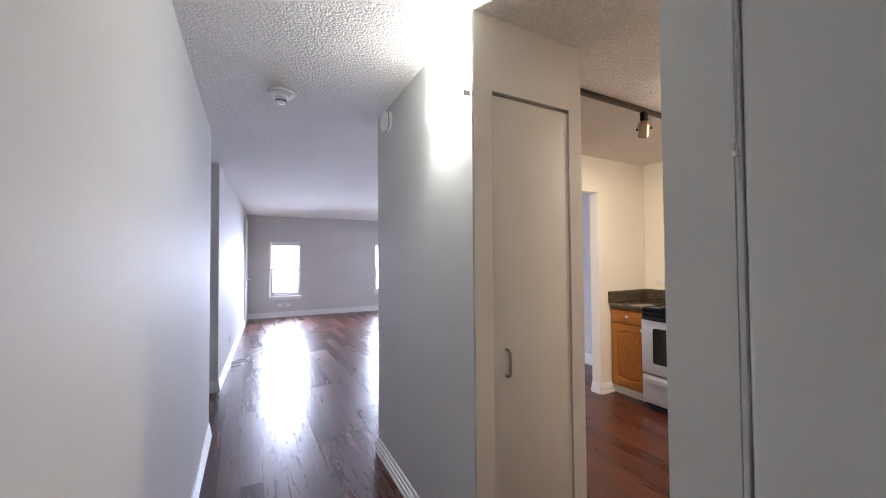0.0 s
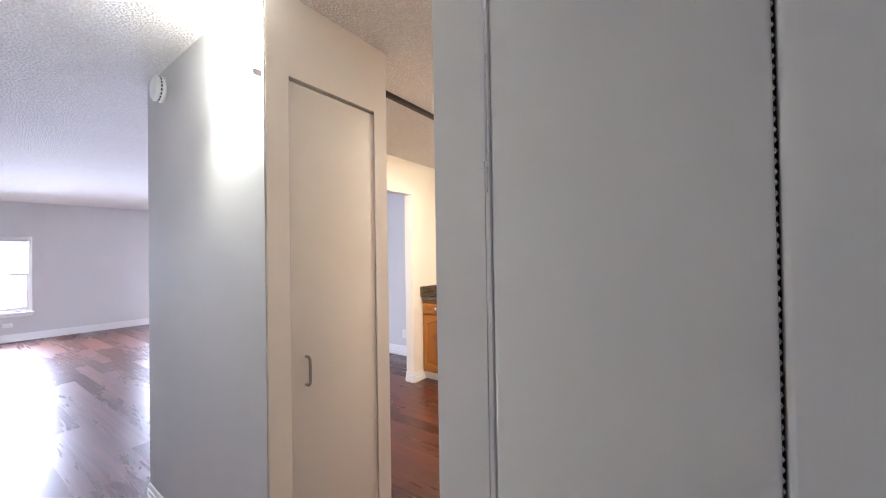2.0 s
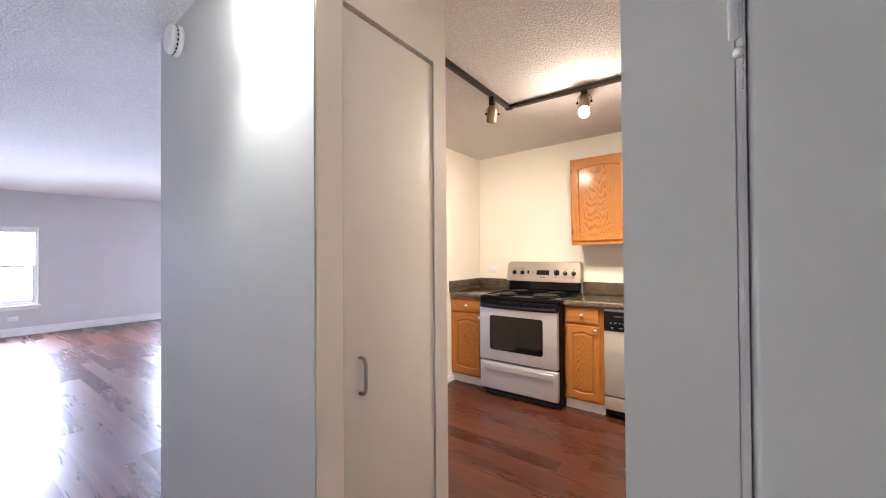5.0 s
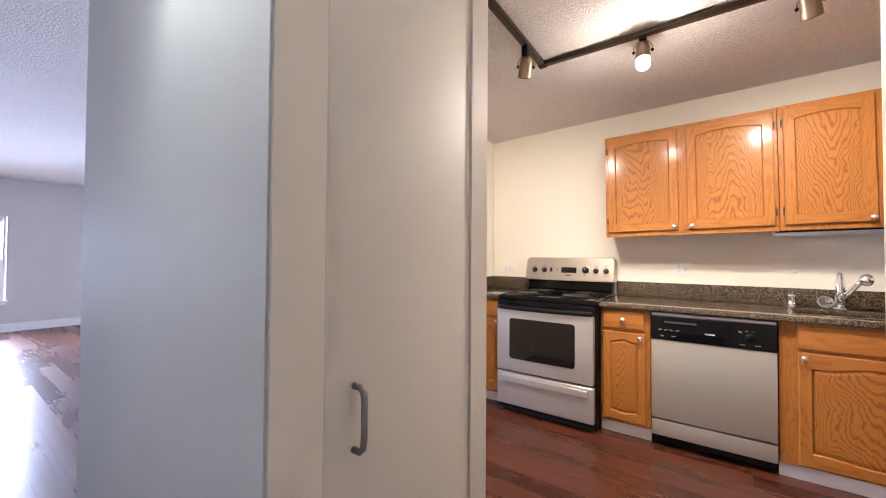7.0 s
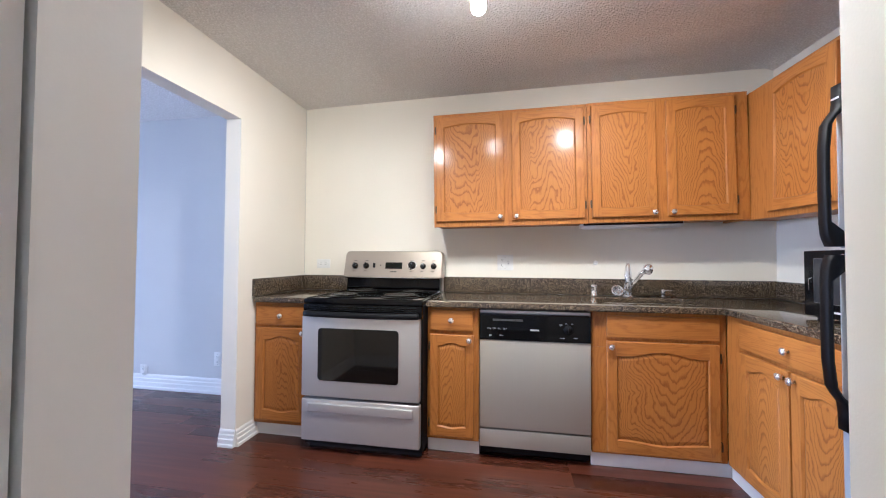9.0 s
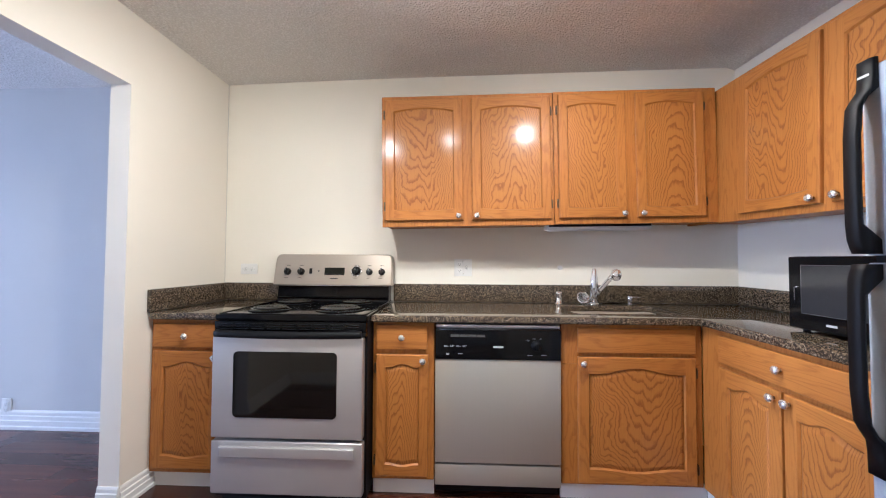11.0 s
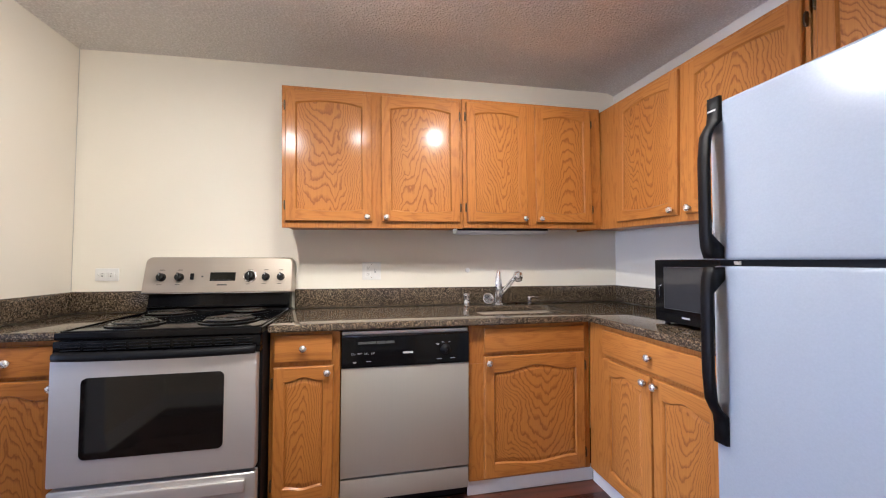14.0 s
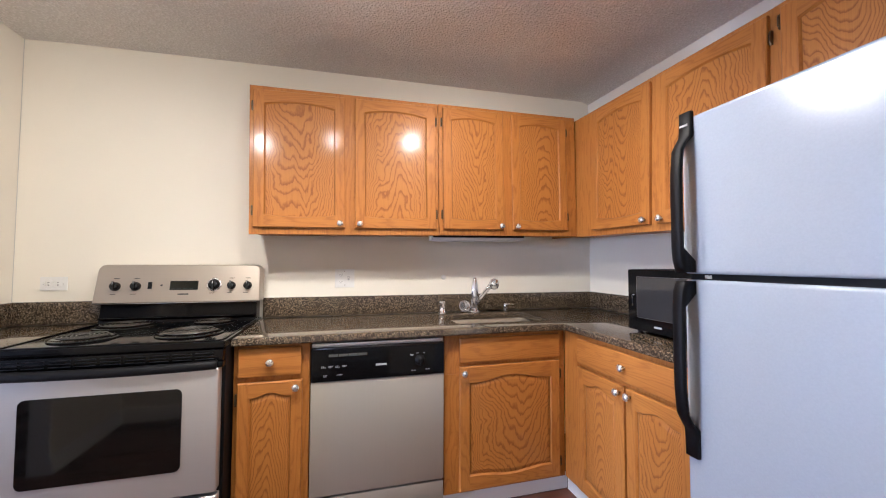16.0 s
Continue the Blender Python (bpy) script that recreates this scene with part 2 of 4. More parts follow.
GREY = paint("grey_wall_paint", (0.60, 0.592, 0.575), 0.7)
CREAM = paint("cream_wall_paint", (0.82, 0.775, 0.675), 0.6)
WHITE = paint("white_trim_paint", (0.80, 0.79, 0.77), 0.38, 0.05)
DOORP = paint("door_paint", (0.76, 0.715, 0.655), 0.6, 0.06)
CLOSETP = paint("closet_door_paint", (0.81, 0.81, 0.755), 0.6, 0.06)
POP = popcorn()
FLOOR = floor_wood()
OAK = oak("oak_upright", "up")
OAKH = oak("oak_across", "across")
OAKP = oak("oak_panel", "flat")
GRANITE = granite()
STEEL = brushed("stainless_steel", (0.56, 0.54, 0.525))
PANELSTEEL = brushed("stainless_panel", (0.46, 0.405, 0.335))
PULL = plain("dark_nickel", (0.30, 0.285, 0.27), 0.3, 0.9)
STEELV = brushed("stainless_upright", (0.54, 0.51, 0.445), (260, 260, 2))
CHROME = plain("chrome", (0.82, 0.82, 0.83), 0.12, 0.9)
NICKEL = plain("brushed_nickel", (0.76, 0.74, 0.72), 0.27, 0.8)
BLACK = plain("black_plastic", (0.004, 0.004, 0.005), 0.5)
ENAMEL = plain("black_enamel", (0.004, 0.004, 0.0045), 0.10)
DARKGLASS = plain("black_glass", (0.003, 0.003, 0.003), 0.04)
# near-black that stands in for shade in gaps and slots; also under plank joints
GAPSHADE = plain("gap_shade", (0.01, 0.009, 0.008), 0.8)
FRIDGEP = plain("fridge_silver_paint", (0.40, 0.45, 0.54), 0.22, 0.1, 180)
FRIDGESIDE = plain("fridge_beige_side", (0.42, 0.36, 0.29), 0.5)
WPLASTIC = plain("white_plastic", (0.78, 0.77, 0.74), 0.35)
BRONZE = plain("track_bronze", (0.045, 0.030, 0.022), 0.45, 0.6)
HEADM = plain("brushed_bronze_head", (0.34, 0.25, 0.17), 0.3, 0.9)
IRON = plain("burner_coil", (0.06, 0.056, 0.052), 0.22, 0.7)
BRASS = plain("dark_hinge", (0.10, 0.065, 0.035), 0.4, 0.8)
BULB = glowing("lit_bulb", (1.0, 0.88, 0.68), 14)
SHADE = glowing("lit_shade", (1.0, 0.96, 0.90), 5)
PRINT = plain("grey_print", (0.45, 0.45, 0.45), 0.5)
PRINTD = plain("dark_print", (0.06, 0.06, 0.06), 0.5)
LCD = plain("dark_display", (0.006, 0.008, 0.007), 0.12)
DARKGLASS.node_tree.nodes["Principled BSDF"].inputs["Specular IOR Level"].default_value = 0.5
for _m in (BLACK, ENAMEL):
    _m.node_tree.nodes["Principled BSDF"].inputs["Specular IOR Level"].default_value = 0.2
DIALP = plain("glossy_black_knob", (0.010, 0.010, 0.011), 0.2)
OVENGLASS = plain("smoky_oven_glass", (0.028, 0.028, 0.030), 0.07)
GLASS, _t, _b = nodes_of("window_glass")
_b.inputs["Transmission Weight"].default_value, _b.inputs["Roughness"].default_value, _b.inputs["IOR"].default_value = 1.0, 0.0, 1.1
DAYGLOW = glowing("overcast_daylight", (0.93, 0.96, 1.0), 3.5)

# ---- mesh helpers ----


def smooth_by(bm, angle=35):
    for f in bm.faces:
        f.smooth = True
    lim = radians(angle)
    for e in bm.edges:
        e.smooth = len(e.link_faces) == 2 and e.calc_face_angle(0) < lim


def mesh_of(name, bm, mats):
    bmesh.ops.recalc_face_normals(bm, faces=bm.faces)
    me = bpy.data.meshes.new(name)
    bm.to_mesh(me)
    bm.free()
    for m in mats if isinstance(mats, (list, tuple)) else [mats]:
        me.materials.append(m)
    return me


def part(name, bm, material, parent=None, label="", m=None):
    o = new(name, mesh_of(name, bm, material))
    o.parent = parent
    if m is not None:
        o.matrix_local = m
    if label:
        o["label"] = label
    return o


def thing(name, label, category, m=None, group="", kind=""):
    o = new(name)
    o.empty_display_size = 0.05
    if m is not None:
        o.matrix_world = m
    return tagged(o, label, category, group, kind)


def box(x0, x1, y0, y1, z0, z1, bev=0.0, seg=2, bm=None):
    own = bmesh.new()
    bmesh.ops.create_cube(own, size=1)
    for v in own.verts:
        v.co = ((x0 + x1) / 2 + v.co.x * (x1 - x0), (y0 + y1) / 2 + v.co.y * (y1 - y0), (z0 + z1) / 2 + v.co.z * (z1 - z0))
    if bev:
        bmesh.ops.bevel(own, geom=own.edges[:], offset=bev, segments=seg, affect="EDGES", profile=0.6)
        smooth_by(own)
    if bm is None:
        return own
    me = bpy.data.meshes.new("joined")
    own.to_mesh(me)
    own.free()
    bm.from_mesh(me)
    bpy.data.meshes.remove(me)
    return bm


def lathe(profile, n=24, axis="z", bm=None, at=(0, 0, 0)):
    """A turned solid from (radius, height) pairs."""
    bm = bm or bmesh.new()
    rings = []
    for r, h in profile:
        ring = []
        for i in range(n):
            a = 2 * math.pi * i / n
            p = Vector((r * math.cos(a), r * math.sin(a), h))
            if axis == "y":
                p = Vector((p.x, -p.z, p.y))
            elif axis == "x":
                p = Vector((-p.z, p.y, p.x))
            ring.append(bm.verts.new(p + Vector(at)))
        rings.append(ring)
    for a, c in zip(rings, rings[1:]):
        for i in range(n):
            bm.faces.new((a[i], a[(i + 1) % n], c[(i + 1) % n], c[i]))
    bm.faces.new(rings[0][::-1])
    bm.faces.new(rings[-1])
    smooth_by(bm)
    return bm


def tube(points, radius, n=10, bm=None, flat=1.0):
    """A round bar along a line of points."""
    bm = bm or bmesh.new()
    pts = [Vector(p) for p in points]
    rings = []
    side = None
    for i, p in enumerate(pts):
        d = (pts[min(i + 1, len(pts) - 1)] - pts[max(i - 1, 0)]).normalized()
        if side is None:
            side = d.cross(Vector((0.3, 0.2, 0.93))).normalized()
        side = (side - d * side.dot(d)).normalized()
        up = d.cross(side)
        rings.append([bm.verts.new(p + (side * math.cos(2 * math.pi * k / n) + up * flat * math.sin(2 * math.pi * k / n)) * radius) for k in range(n)])
    for a, c in zip(rings, rings[1:]):
        for k in range(n):
            bm.faces.new((a[k], a[(k + 1) % n], c[(k + 1) % n], c[k]))
    bm.faces.new(rings[0][::-1])
    bm.faces.new(rings[-1])
    smooth_by(bm)
    return bm


def wall(name, p0, p1, thick, material, label, z0=0.0, z1=2.42, holes=()):
    """A wall from p0 to p1 in plan; its body lies to the left of that way. holes: (from, to, bottom, top) along it."""
    p0, p1 = Vector((*p0, 0)), Vector((*p1, 0))
    d = (p1 - p0).normalized()
    length = (p1 - p0).length
    us = sorted({0, length, *[h[0] for h in holes], *[h[1] for h in holes]})
    zs = sorted({z0, z1, *[h[2] for h in holes], *[h[3] for h in holes]})
    solid = {}
    for i in range(len(us) - 1):
        for k in range(len(zs) - 1):
            u, z = (us[i] + us[i + 1]) / 2, (zs[k] + zs[k + 1]) / 2
            solid[i, k] = not any(h[0] < u < h[1] and h[2] < z < h[3] for h in holes)
    bm = bmesh.new()
    vs = {}

    def vert(i, k, side):
        if (i, k, side) not in vs:
            vs[i, k, side] = bm.verts.new((us[i], side * thick, zs[k]))
        return vs[i, k, side]

    for (i, k), s in solid.items():
        if not s:
            continue
        a, c, e, f = (i, k), (i + 1, k), (i + 1, k + 1), (i, k + 1)
        for side in (0, 1):
            bm.faces.new([vert(*q, side) for q in (a, c, e, f)])
        for (q, r), nb in (((a, c), (i, k - 1)), ((c, e), (i + 1, k)), ((e, f), (i, k + 1)), ((f, a), (i - 1, k))):
            if not solid.get(nb, False):
                bm.faces.new((vert(*q, 0), vert(*r, 0), vert(*r, 1), vert(*q, 1)))
    o = part(name, bm, material)
    o.matrix_world = Matrix.Translation(p0) @ Matrix.Rotation(math.atan2(d.y, d.x), 4, "Z")
    return tagged(o, label, "wall", kind="structure")


def baseboard(p0, p1, h=0.105, out=0.014, toward_left=False):
    """A white board with three shallow steps along the foot of a wall; it stands out to the right of the way from p0 to p1."""
    p0, p1 = Vector((*p0, 0)), Vector((*p1, 0))
    d = (p1 - p0).normalized()
    n = (p1 - p0).length
    s = 1 if toward_left else -1
    prof = [(0.0, 0.001), (out + 0.008, 0.001), (out + 0.008, h * 0.17), (out + 0.003, h * 0.21), (out + 0.003, h * 0.46), (out - 0.002, h * 0.50), (out - 0.002, h * 0.70),
            (out - 0.007, h * 0.74), (out - 0.007, h * 0.90), (out - 0.011, h), (0.0, h)]
    bm = bmesh.new()
    a = [bm.verts.new((0, s * (y + 0.0), z)) for y, z in prof]
    c = [bm.verts.new((n, s * (y + 0.0), z)) for y, z in prof]
    for i in range(len(prof)):
        k = (i + 1) % len(prof)
        bm.faces.new((a[i], a[k], c[k], c[i]))
    bm.faces.new(a[::-1])
    bm.faces.new(c)
    o = part("baseboard", bm, WHITE)
    o.matrix_world = Matrix.Translation(p0) @ Matrix.Rotation(math.atan2(d.y, d.x), 4, "Z")
    return tagged(o, "white stepped wooden baseboard along the wall foot", "baseboard", kind="structure")


# ---- the rooms ----
H = 2.42
HX0, HX1 = -3.155, -3.105      # hall face of the pantry wall, near and far
PY = -1.30                     # front of the pantry
PX = -2.520                    # kitchen side of the pantry
JX, JY = -3.19, -2.087          # corner of the closet wall beside the passage
KX = -2.243                     # end of the passage's other wall
FY = -3.455                    # wall behind the fridge
far_y = lambda x: 7.17 - 0.045 * (x + 3.89)

wall("wall_kitchen_east", (0, FY - 0.12), (0, -0.002), -0.12, CREAM, "cream painted kitchen wall behind the range and sink", z1=2.53)
wall("wall_living_east", (0, 0), (0, far_y(0) + 0.12), -0.12, GREY, "pale grey living room wall")
wall("wall_kitchen_south", (0.0, FY), (-2.37, FY), 0.12, CREAM, "cream painted kitchen wall behind the refrigerator", z1=2.53)
wall("wall_kitchen_north", (-2.53, 0.0), (-0.002, 0.0), 0.105, CREAM, "cream kitchen wall with an open doorway to the living room", holes=((0.73, 1.764, -0.01, 2.058),))
wall("wall_hall_east", (HX0, PY + 0.006), (HX1, 0.05), -0.10, GREY, "grey painted hall wall with a lit wall light")
wall("wall_pantry_back", (HX1, 0.05), (-2.524, 0.05), -0.05, GREY, "grey wall end of the pantry facing the living room")
wall("wall_pantry_front", (HX0 + 0.0045, PY), (PX, PY), 0.10, DOORP, "painted pantry front with a narrow doorway", holes=((0.0905, 0.5475, -0.01, 2.101),))
wall("wall_pantry_side", (PX, PY + 0.1), (PX, -0.002), 0.10, CREAM, "cream pantry side wall facing the kitchen")
wall("wall_passage", (JX + 0.004, JY), (KX, JY - 0.026), -0.118, CREAM, "off-white passage wall with a light switch")
wall("wall_fridge_side", (KX, JY - 0.145), (KX, FY), -0.12, CREAM, "cream wall beside the refrigerator")
wall("wall_closet_head", (JX, JY - 0.131), (JX, -4.3), 0.10, GREY, "grey wall above the folding closet doors", holes=((0.0, 1.80, -0.01, 2.32),))
wall("wall_closet_back", (-2.395, JY - 0.145), (-2.375, -4.3), -0.05, GREY, "plain closet back wall")
tagged(part("closet_jamb", box(JX, JX + 0.0038, JY - 0.130, JY, 0, 2.419), CLOSETP), "grey painted wall end beside the closet doors", "jamb", kind="structure")
wall("wall_hall_south", (-4.4, -4.3), (-2.37, -4.3), -0.12, GREY, "plain grey wall closing the hall")
wall("wall_hall_west", (-4.285, -4.3), (-4.205, 0.92), 0.12, GREY, "long grey painted hall wall")
wall("wall_recess", (-5.2, 0.80), (-4.33, 0.80), -0.12, GREY, "grey wall of the side recess")
wall("wall_recess_end", (-5.2, 0.80), (-5.2, 2.15), 0.12, GREY, "plain wall closing the side recess")
wall("wall_living_jog", (-5.2, 2.03), (-4.202, 2.03), 0.12, GREY, "grey wall end facing the hall")
wall("wall_living_west", (-4.20, 2.03), (-3.89, far_y(-3.89) + 0.12), 0.12, GREY, "pale grey living room wall with a white door")
WL = math.hypot(3.89, 7.17 - far_y(0))
wall("wall_living_north", (-4.0, far_y(-4.0)), (0.12, far_y(0.12)), 0.14, GREY, "grey living room wall with sash windows",
     holes=((0.60, 1.29, 0.50, 1.81), (3.15, 3.84, 0.50, 1.81)))



def ceiling_lift(x, y):
    """The old kitchen ceiling rises a little towards the corner behind the sink."""
    if not (-2.3 < x and -3.6 < y < 0.0):
        return 0.0
    return 0.072 * min(1.0, (-y / 3.455) ** 0.75) * max(0.0, 1.0 + x / 1.7)


bm = bmesh.new()
cxs = sorted({-5.4, -4.0, -2.9, *[round(-2.3 + 0.2 * i, 3) for i in range(13)], 0.0, 0.25})
cys = sorted({-4.5, *[round(-3.6 + 0.2 * i, 3) for i in range(19)], 1.5, 3.5, 5.5, 7.5})
for top in (0, 1):
    vg = [[bm.verts.new((x, y, H + 0.2 if top else H + ceiling_lift(x, y))) for y in cys] for x in cxs]
    for i in range(len(cxs) - 1):
        for k in range(len(cys) - 1):
            f = bm.faces.new((vg[i][k], vg[i + 1][k], vg[i + 1][k + 1], vg[i][k + 1]))
            f.smooth = True
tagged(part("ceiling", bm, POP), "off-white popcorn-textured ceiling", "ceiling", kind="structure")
bm = box(-5.4, 0.25, -4.5, 7.5, -0.12, -0.012)
tagged(part("floor", bm, GAPSHADE), "dark brown wood plank floor with a satin gloss", "floor", kind="structure")
FLOOR_OB = bpy.data.objects["floor"]

baseboard((HX0, PY), (HX1, 0.05), toward_left=True)
baseboard((-4.285, -4.3), (-4.205, 0.92))
baseboard((-4.20, 2.03), (-3.89, far_y(-3.89)), 0.12)
baseboard((-5.19, 2.03), (-4.19, 2.03), 0.12)
baseboard((-4.0, far_y(-4.0)), (0, far_y(0)), 0.13)
baseboard((0, far_y(0)), (0, 0.105), 0.13)
baseboard((0, 0.105), (-0.766, 0.105), 0.105)
baseboard((-0.766, 0.105), (-0.766, 0.0), 0.105)
baseboard((-0.766, 0.0), (-0.57, 0.0), 0.105)
baseboard((-2.52, 0.0), (-1.80, 0.0), 0.105)
baseboard((PX, PY), (PX, 0.0), 0.105)
baseboard((HX0, PY), (HX0 + 0.085, PY), 0.105)
baseboard((HX0 + 0.545, PY), (PX, PY), 0.105)
baseboard((KX, JY - 0.026), (JX, JY), 0.105)
baseboard((KX, FY), (KX, JY - 0.026), 0.105)

# ---- doors, windows and closet ----
# narrow pantry door
pd = thing("pantry_door", "closed beige painted flush pantry door with a nickel pull", "door", kind="structure")
part("leaf", box(HX0 + 0.099, HX0 + 0.548, PY + 0.005, PY + 0.040, 0.012, 2.086, 0.002), DOORP, pd)
# near-black sheet behind the leaf, coloured as the shade in its gap
part("gap_shade", box(HX0 + 0.096, HX0 + 0.551, PY + 0.060, PY + 0.066, 0.0, 2.098), GAPSHADE, pd)
hx = HX0 + 0.163
bmh = tube([(hx, PY + 0.006, 0.894), (hx, PY - 0.012, 0.894), (hx, PY - 0.020, 0.902), (hx, PY - 0.022, 0.917), (hx, PY - 0.022, 0.982), (hx, PY - 0.020, 0.997), (hx, PY - 0.012, 1.005), (hx, PY + 0.006, 1.005)], 0.0060, 10)
part("pull", bmh, PULL, pd, "bowed dark nickel pull")


# folding closet doors beside the hall
def closet_leaf(y0, y1):
    d = thing("closet_door", "closed pale grey flush folding closet door leaf", "door", group="folding closet doors", kind="structure")
    part("leaf", box(JX + 0.004, JX + 0.036, y0, y1, 0.012, 2.31, 0.009, 4), CLOSETP, d)
    return d


ys = [JY - 0.140, -2.681, -3.110, -3.55, -3.98]
for a, c in zip(ys, ys[1:]):
    closet_leaf(c + 0.003, a - 0.003)
# added near-black sheet; its colour is the shade between the closet leaves
part("closet_shade_sheet", box(JX + 0.045, JX + 0.05, -4.0, JY - 0.125, 0, 2.32), GAPSHADE)
tagged(bpy.data.objects["closet_shade_sheet"], "near-black sheet standing in for the shade behind the closet doors", "closet", kind="structure")


def bead_chain(y, z0, z1, x, pitch, r, rz):
    """A fine bead chain that hangs in the gap beside a leaf."""
    vs, fs = [], []
    n = int((z1 - z0) / pitch)
    for i in range(n):
        z = z0 + i * pitch
        b = len(vs)
        vs += [(x + r, y, z), (x - r, y, z), (x, y + r, z), (x, y - r, z), (x, y, z + rz), (x, y, z - rz)]
        fs += [(b, b + 2, b + 4), (b + 2, b + 1, b + 4), (b + 1, b + 3, b + 4), (b + 3, b, b + 4), (b + 2, b, b + 5), (b + 1, b + 2, b + 5), (b + 3, b + 1, b + 5), (b, b + 3, b + 5)]
    me = bpy.data.meshes.new("bead_chain")
    me.from_pydata(vs, [], fs)
    me.materials.append(NICKEL)
    return tagged(new("bead_chain", me), "fine metal bead chain hanging beside the closet door", "chain")


js = thing("closet_jamb_stop", "painted stop strip in the closet door gap", "trim", kind="structure")
part("strip", box(JX + 0.001, JX + 0.030, JY - 0.1415, JY - 0.1302, 0.01, 2.31, 0.004), WHITE, js)
lt = thing("closet_door_bracket", "small white metal bracket at the closet door edge", "bracket")
part("plate", box(JX - 0.003, JX + 0.009, JY - 0.1350, JY - 0.1240, 1.60, 1.92, 0.002), WPLASTIC, lt)
part("pin", lathe([(0.004, 0.0), (0.006, 0.003), (0.006, 0.009), (0.004, 0.012)], 12, at=(JX - 0.001, JY - 0.1340, 1.575)), WPLASTIC, lt)


bead_chain(-2.6785, 0.75, 2.30, JX + 0.008, 0.0150, 0.0022, 0.0048)
bead_chain(JY - 0.1385, 1.535, 2.30, JX - 0.003, 0.0034, 0.0014, 0.0014)


def sash_window(x0):
    x1 = x0 + 0.685
    o = thing("window_1", "white double-hung sash window with bright daylight behind", "window", kind="structure", group="sash windows")
    yv = far_y((x0 + x1) / 2)
    o.matrix_world = Matrix.Translation((x0, yv, 0)) @ Matrix.Rotation(math.atan2(-0.045, 1), 4, "Z")
    w = 0.683
    for name, b in (("frame_side", (0.002, 0.035, 0.02, 0.12, 0.505, 1.805)), ("frame_side", (w - 0.035, w - 0.002, 0.02, 0.12, 0.505, 1.805)),
                    ("frame_head", (0.036, w - 0.036, 0.02, 0.12, 1.765, 1.805)), ("frame_foot", (0.036, w - 0.036, 0.02, 0.12, 0.505, 0.545)),
                    ("meeting_rail", (0.036, w - 0.036, 0.035, 0.085, 1.135, 1.170)), ("sash_stile", (0.036, 0.066, 0.04, 0.075, 0.546, 1.134)),
                    ("sash_stile", (w - 0.066, w - 0.036, 0.04, 0.075, 0.546, 1.134)), ("sash_rail", (0.067, w - 0.067, 0.04, 0.075, 0.546, 0.59)),
                    ("rolled_blind", (0.04, w - 0.04, 0.0, 0.06, 1.715, 1.764))):
        part(name, box(*b, 0.004), WHITE, o)
    part("sill", box(-0.03, w + 0.03, -0.045, 0.018, 0.47, 0.50, 0.006), WHITE, o)
    part("apron", box(-0.01, w + 0.01, -0.014, -0.001, 0.425, 0.469, 0.003), WHITE, o)
    for z0, z1, y in ((0.591, 1.134, 0.058), (1.171, 1.764, 0.098)):
        g = part("pane", box(0.037, w - 0.037, y, y + 0.004, z0, z1), GLASS, o)
        g.visible_shadow = False
    return o


sash_window(-3.40)
sash_window(-0.86)
sk = part("backdrop", box(-5.0, 1.0, 8.6, 8.62, -1.5, 4.0), DAYGLOW)
tagged(sk, "bright overcast daylight outside the windows", "backdrop", kind="structure")

# white door near the living room's far corner
WD = Matrix.Translation((-4.20, 2.03, 0)) @ Matrix.Rotation(math.atan2(far_y(-3.89) - 2.03, 0.31), 4, "Z")
dr = thing("door_1", "closed white panel door with white casing", "door", WD, kind="structure")
part("leaf", box(4.36, 5.06, -0.020, -0.002, 0.01, 2.24, 0.003), WHITE, dr)
part("casing", box(4.29, 4.355, -0.026, -0.001, 0.0, 2.31, 0.004), WHITE, dr)
part("casing", box(4.357, 5.10, -0.026, -0.001, 2.245, 2.31, 0.004), WHITE, dr)
part("casing", box(5.062, 5.11, -0.026, -0.001, 0.0, 2.243, 0.004), WHITE, dr)
part("knob", lathe([(0.010, 0.0), (0.010, 0.03), (0.024, 0.04), (0.026, 0.055), (0.012, 0.066)], 16, "y", at=(4.42, -0.021, 0.95)), NICKEL, dr)

# ---- small wall fittings ----


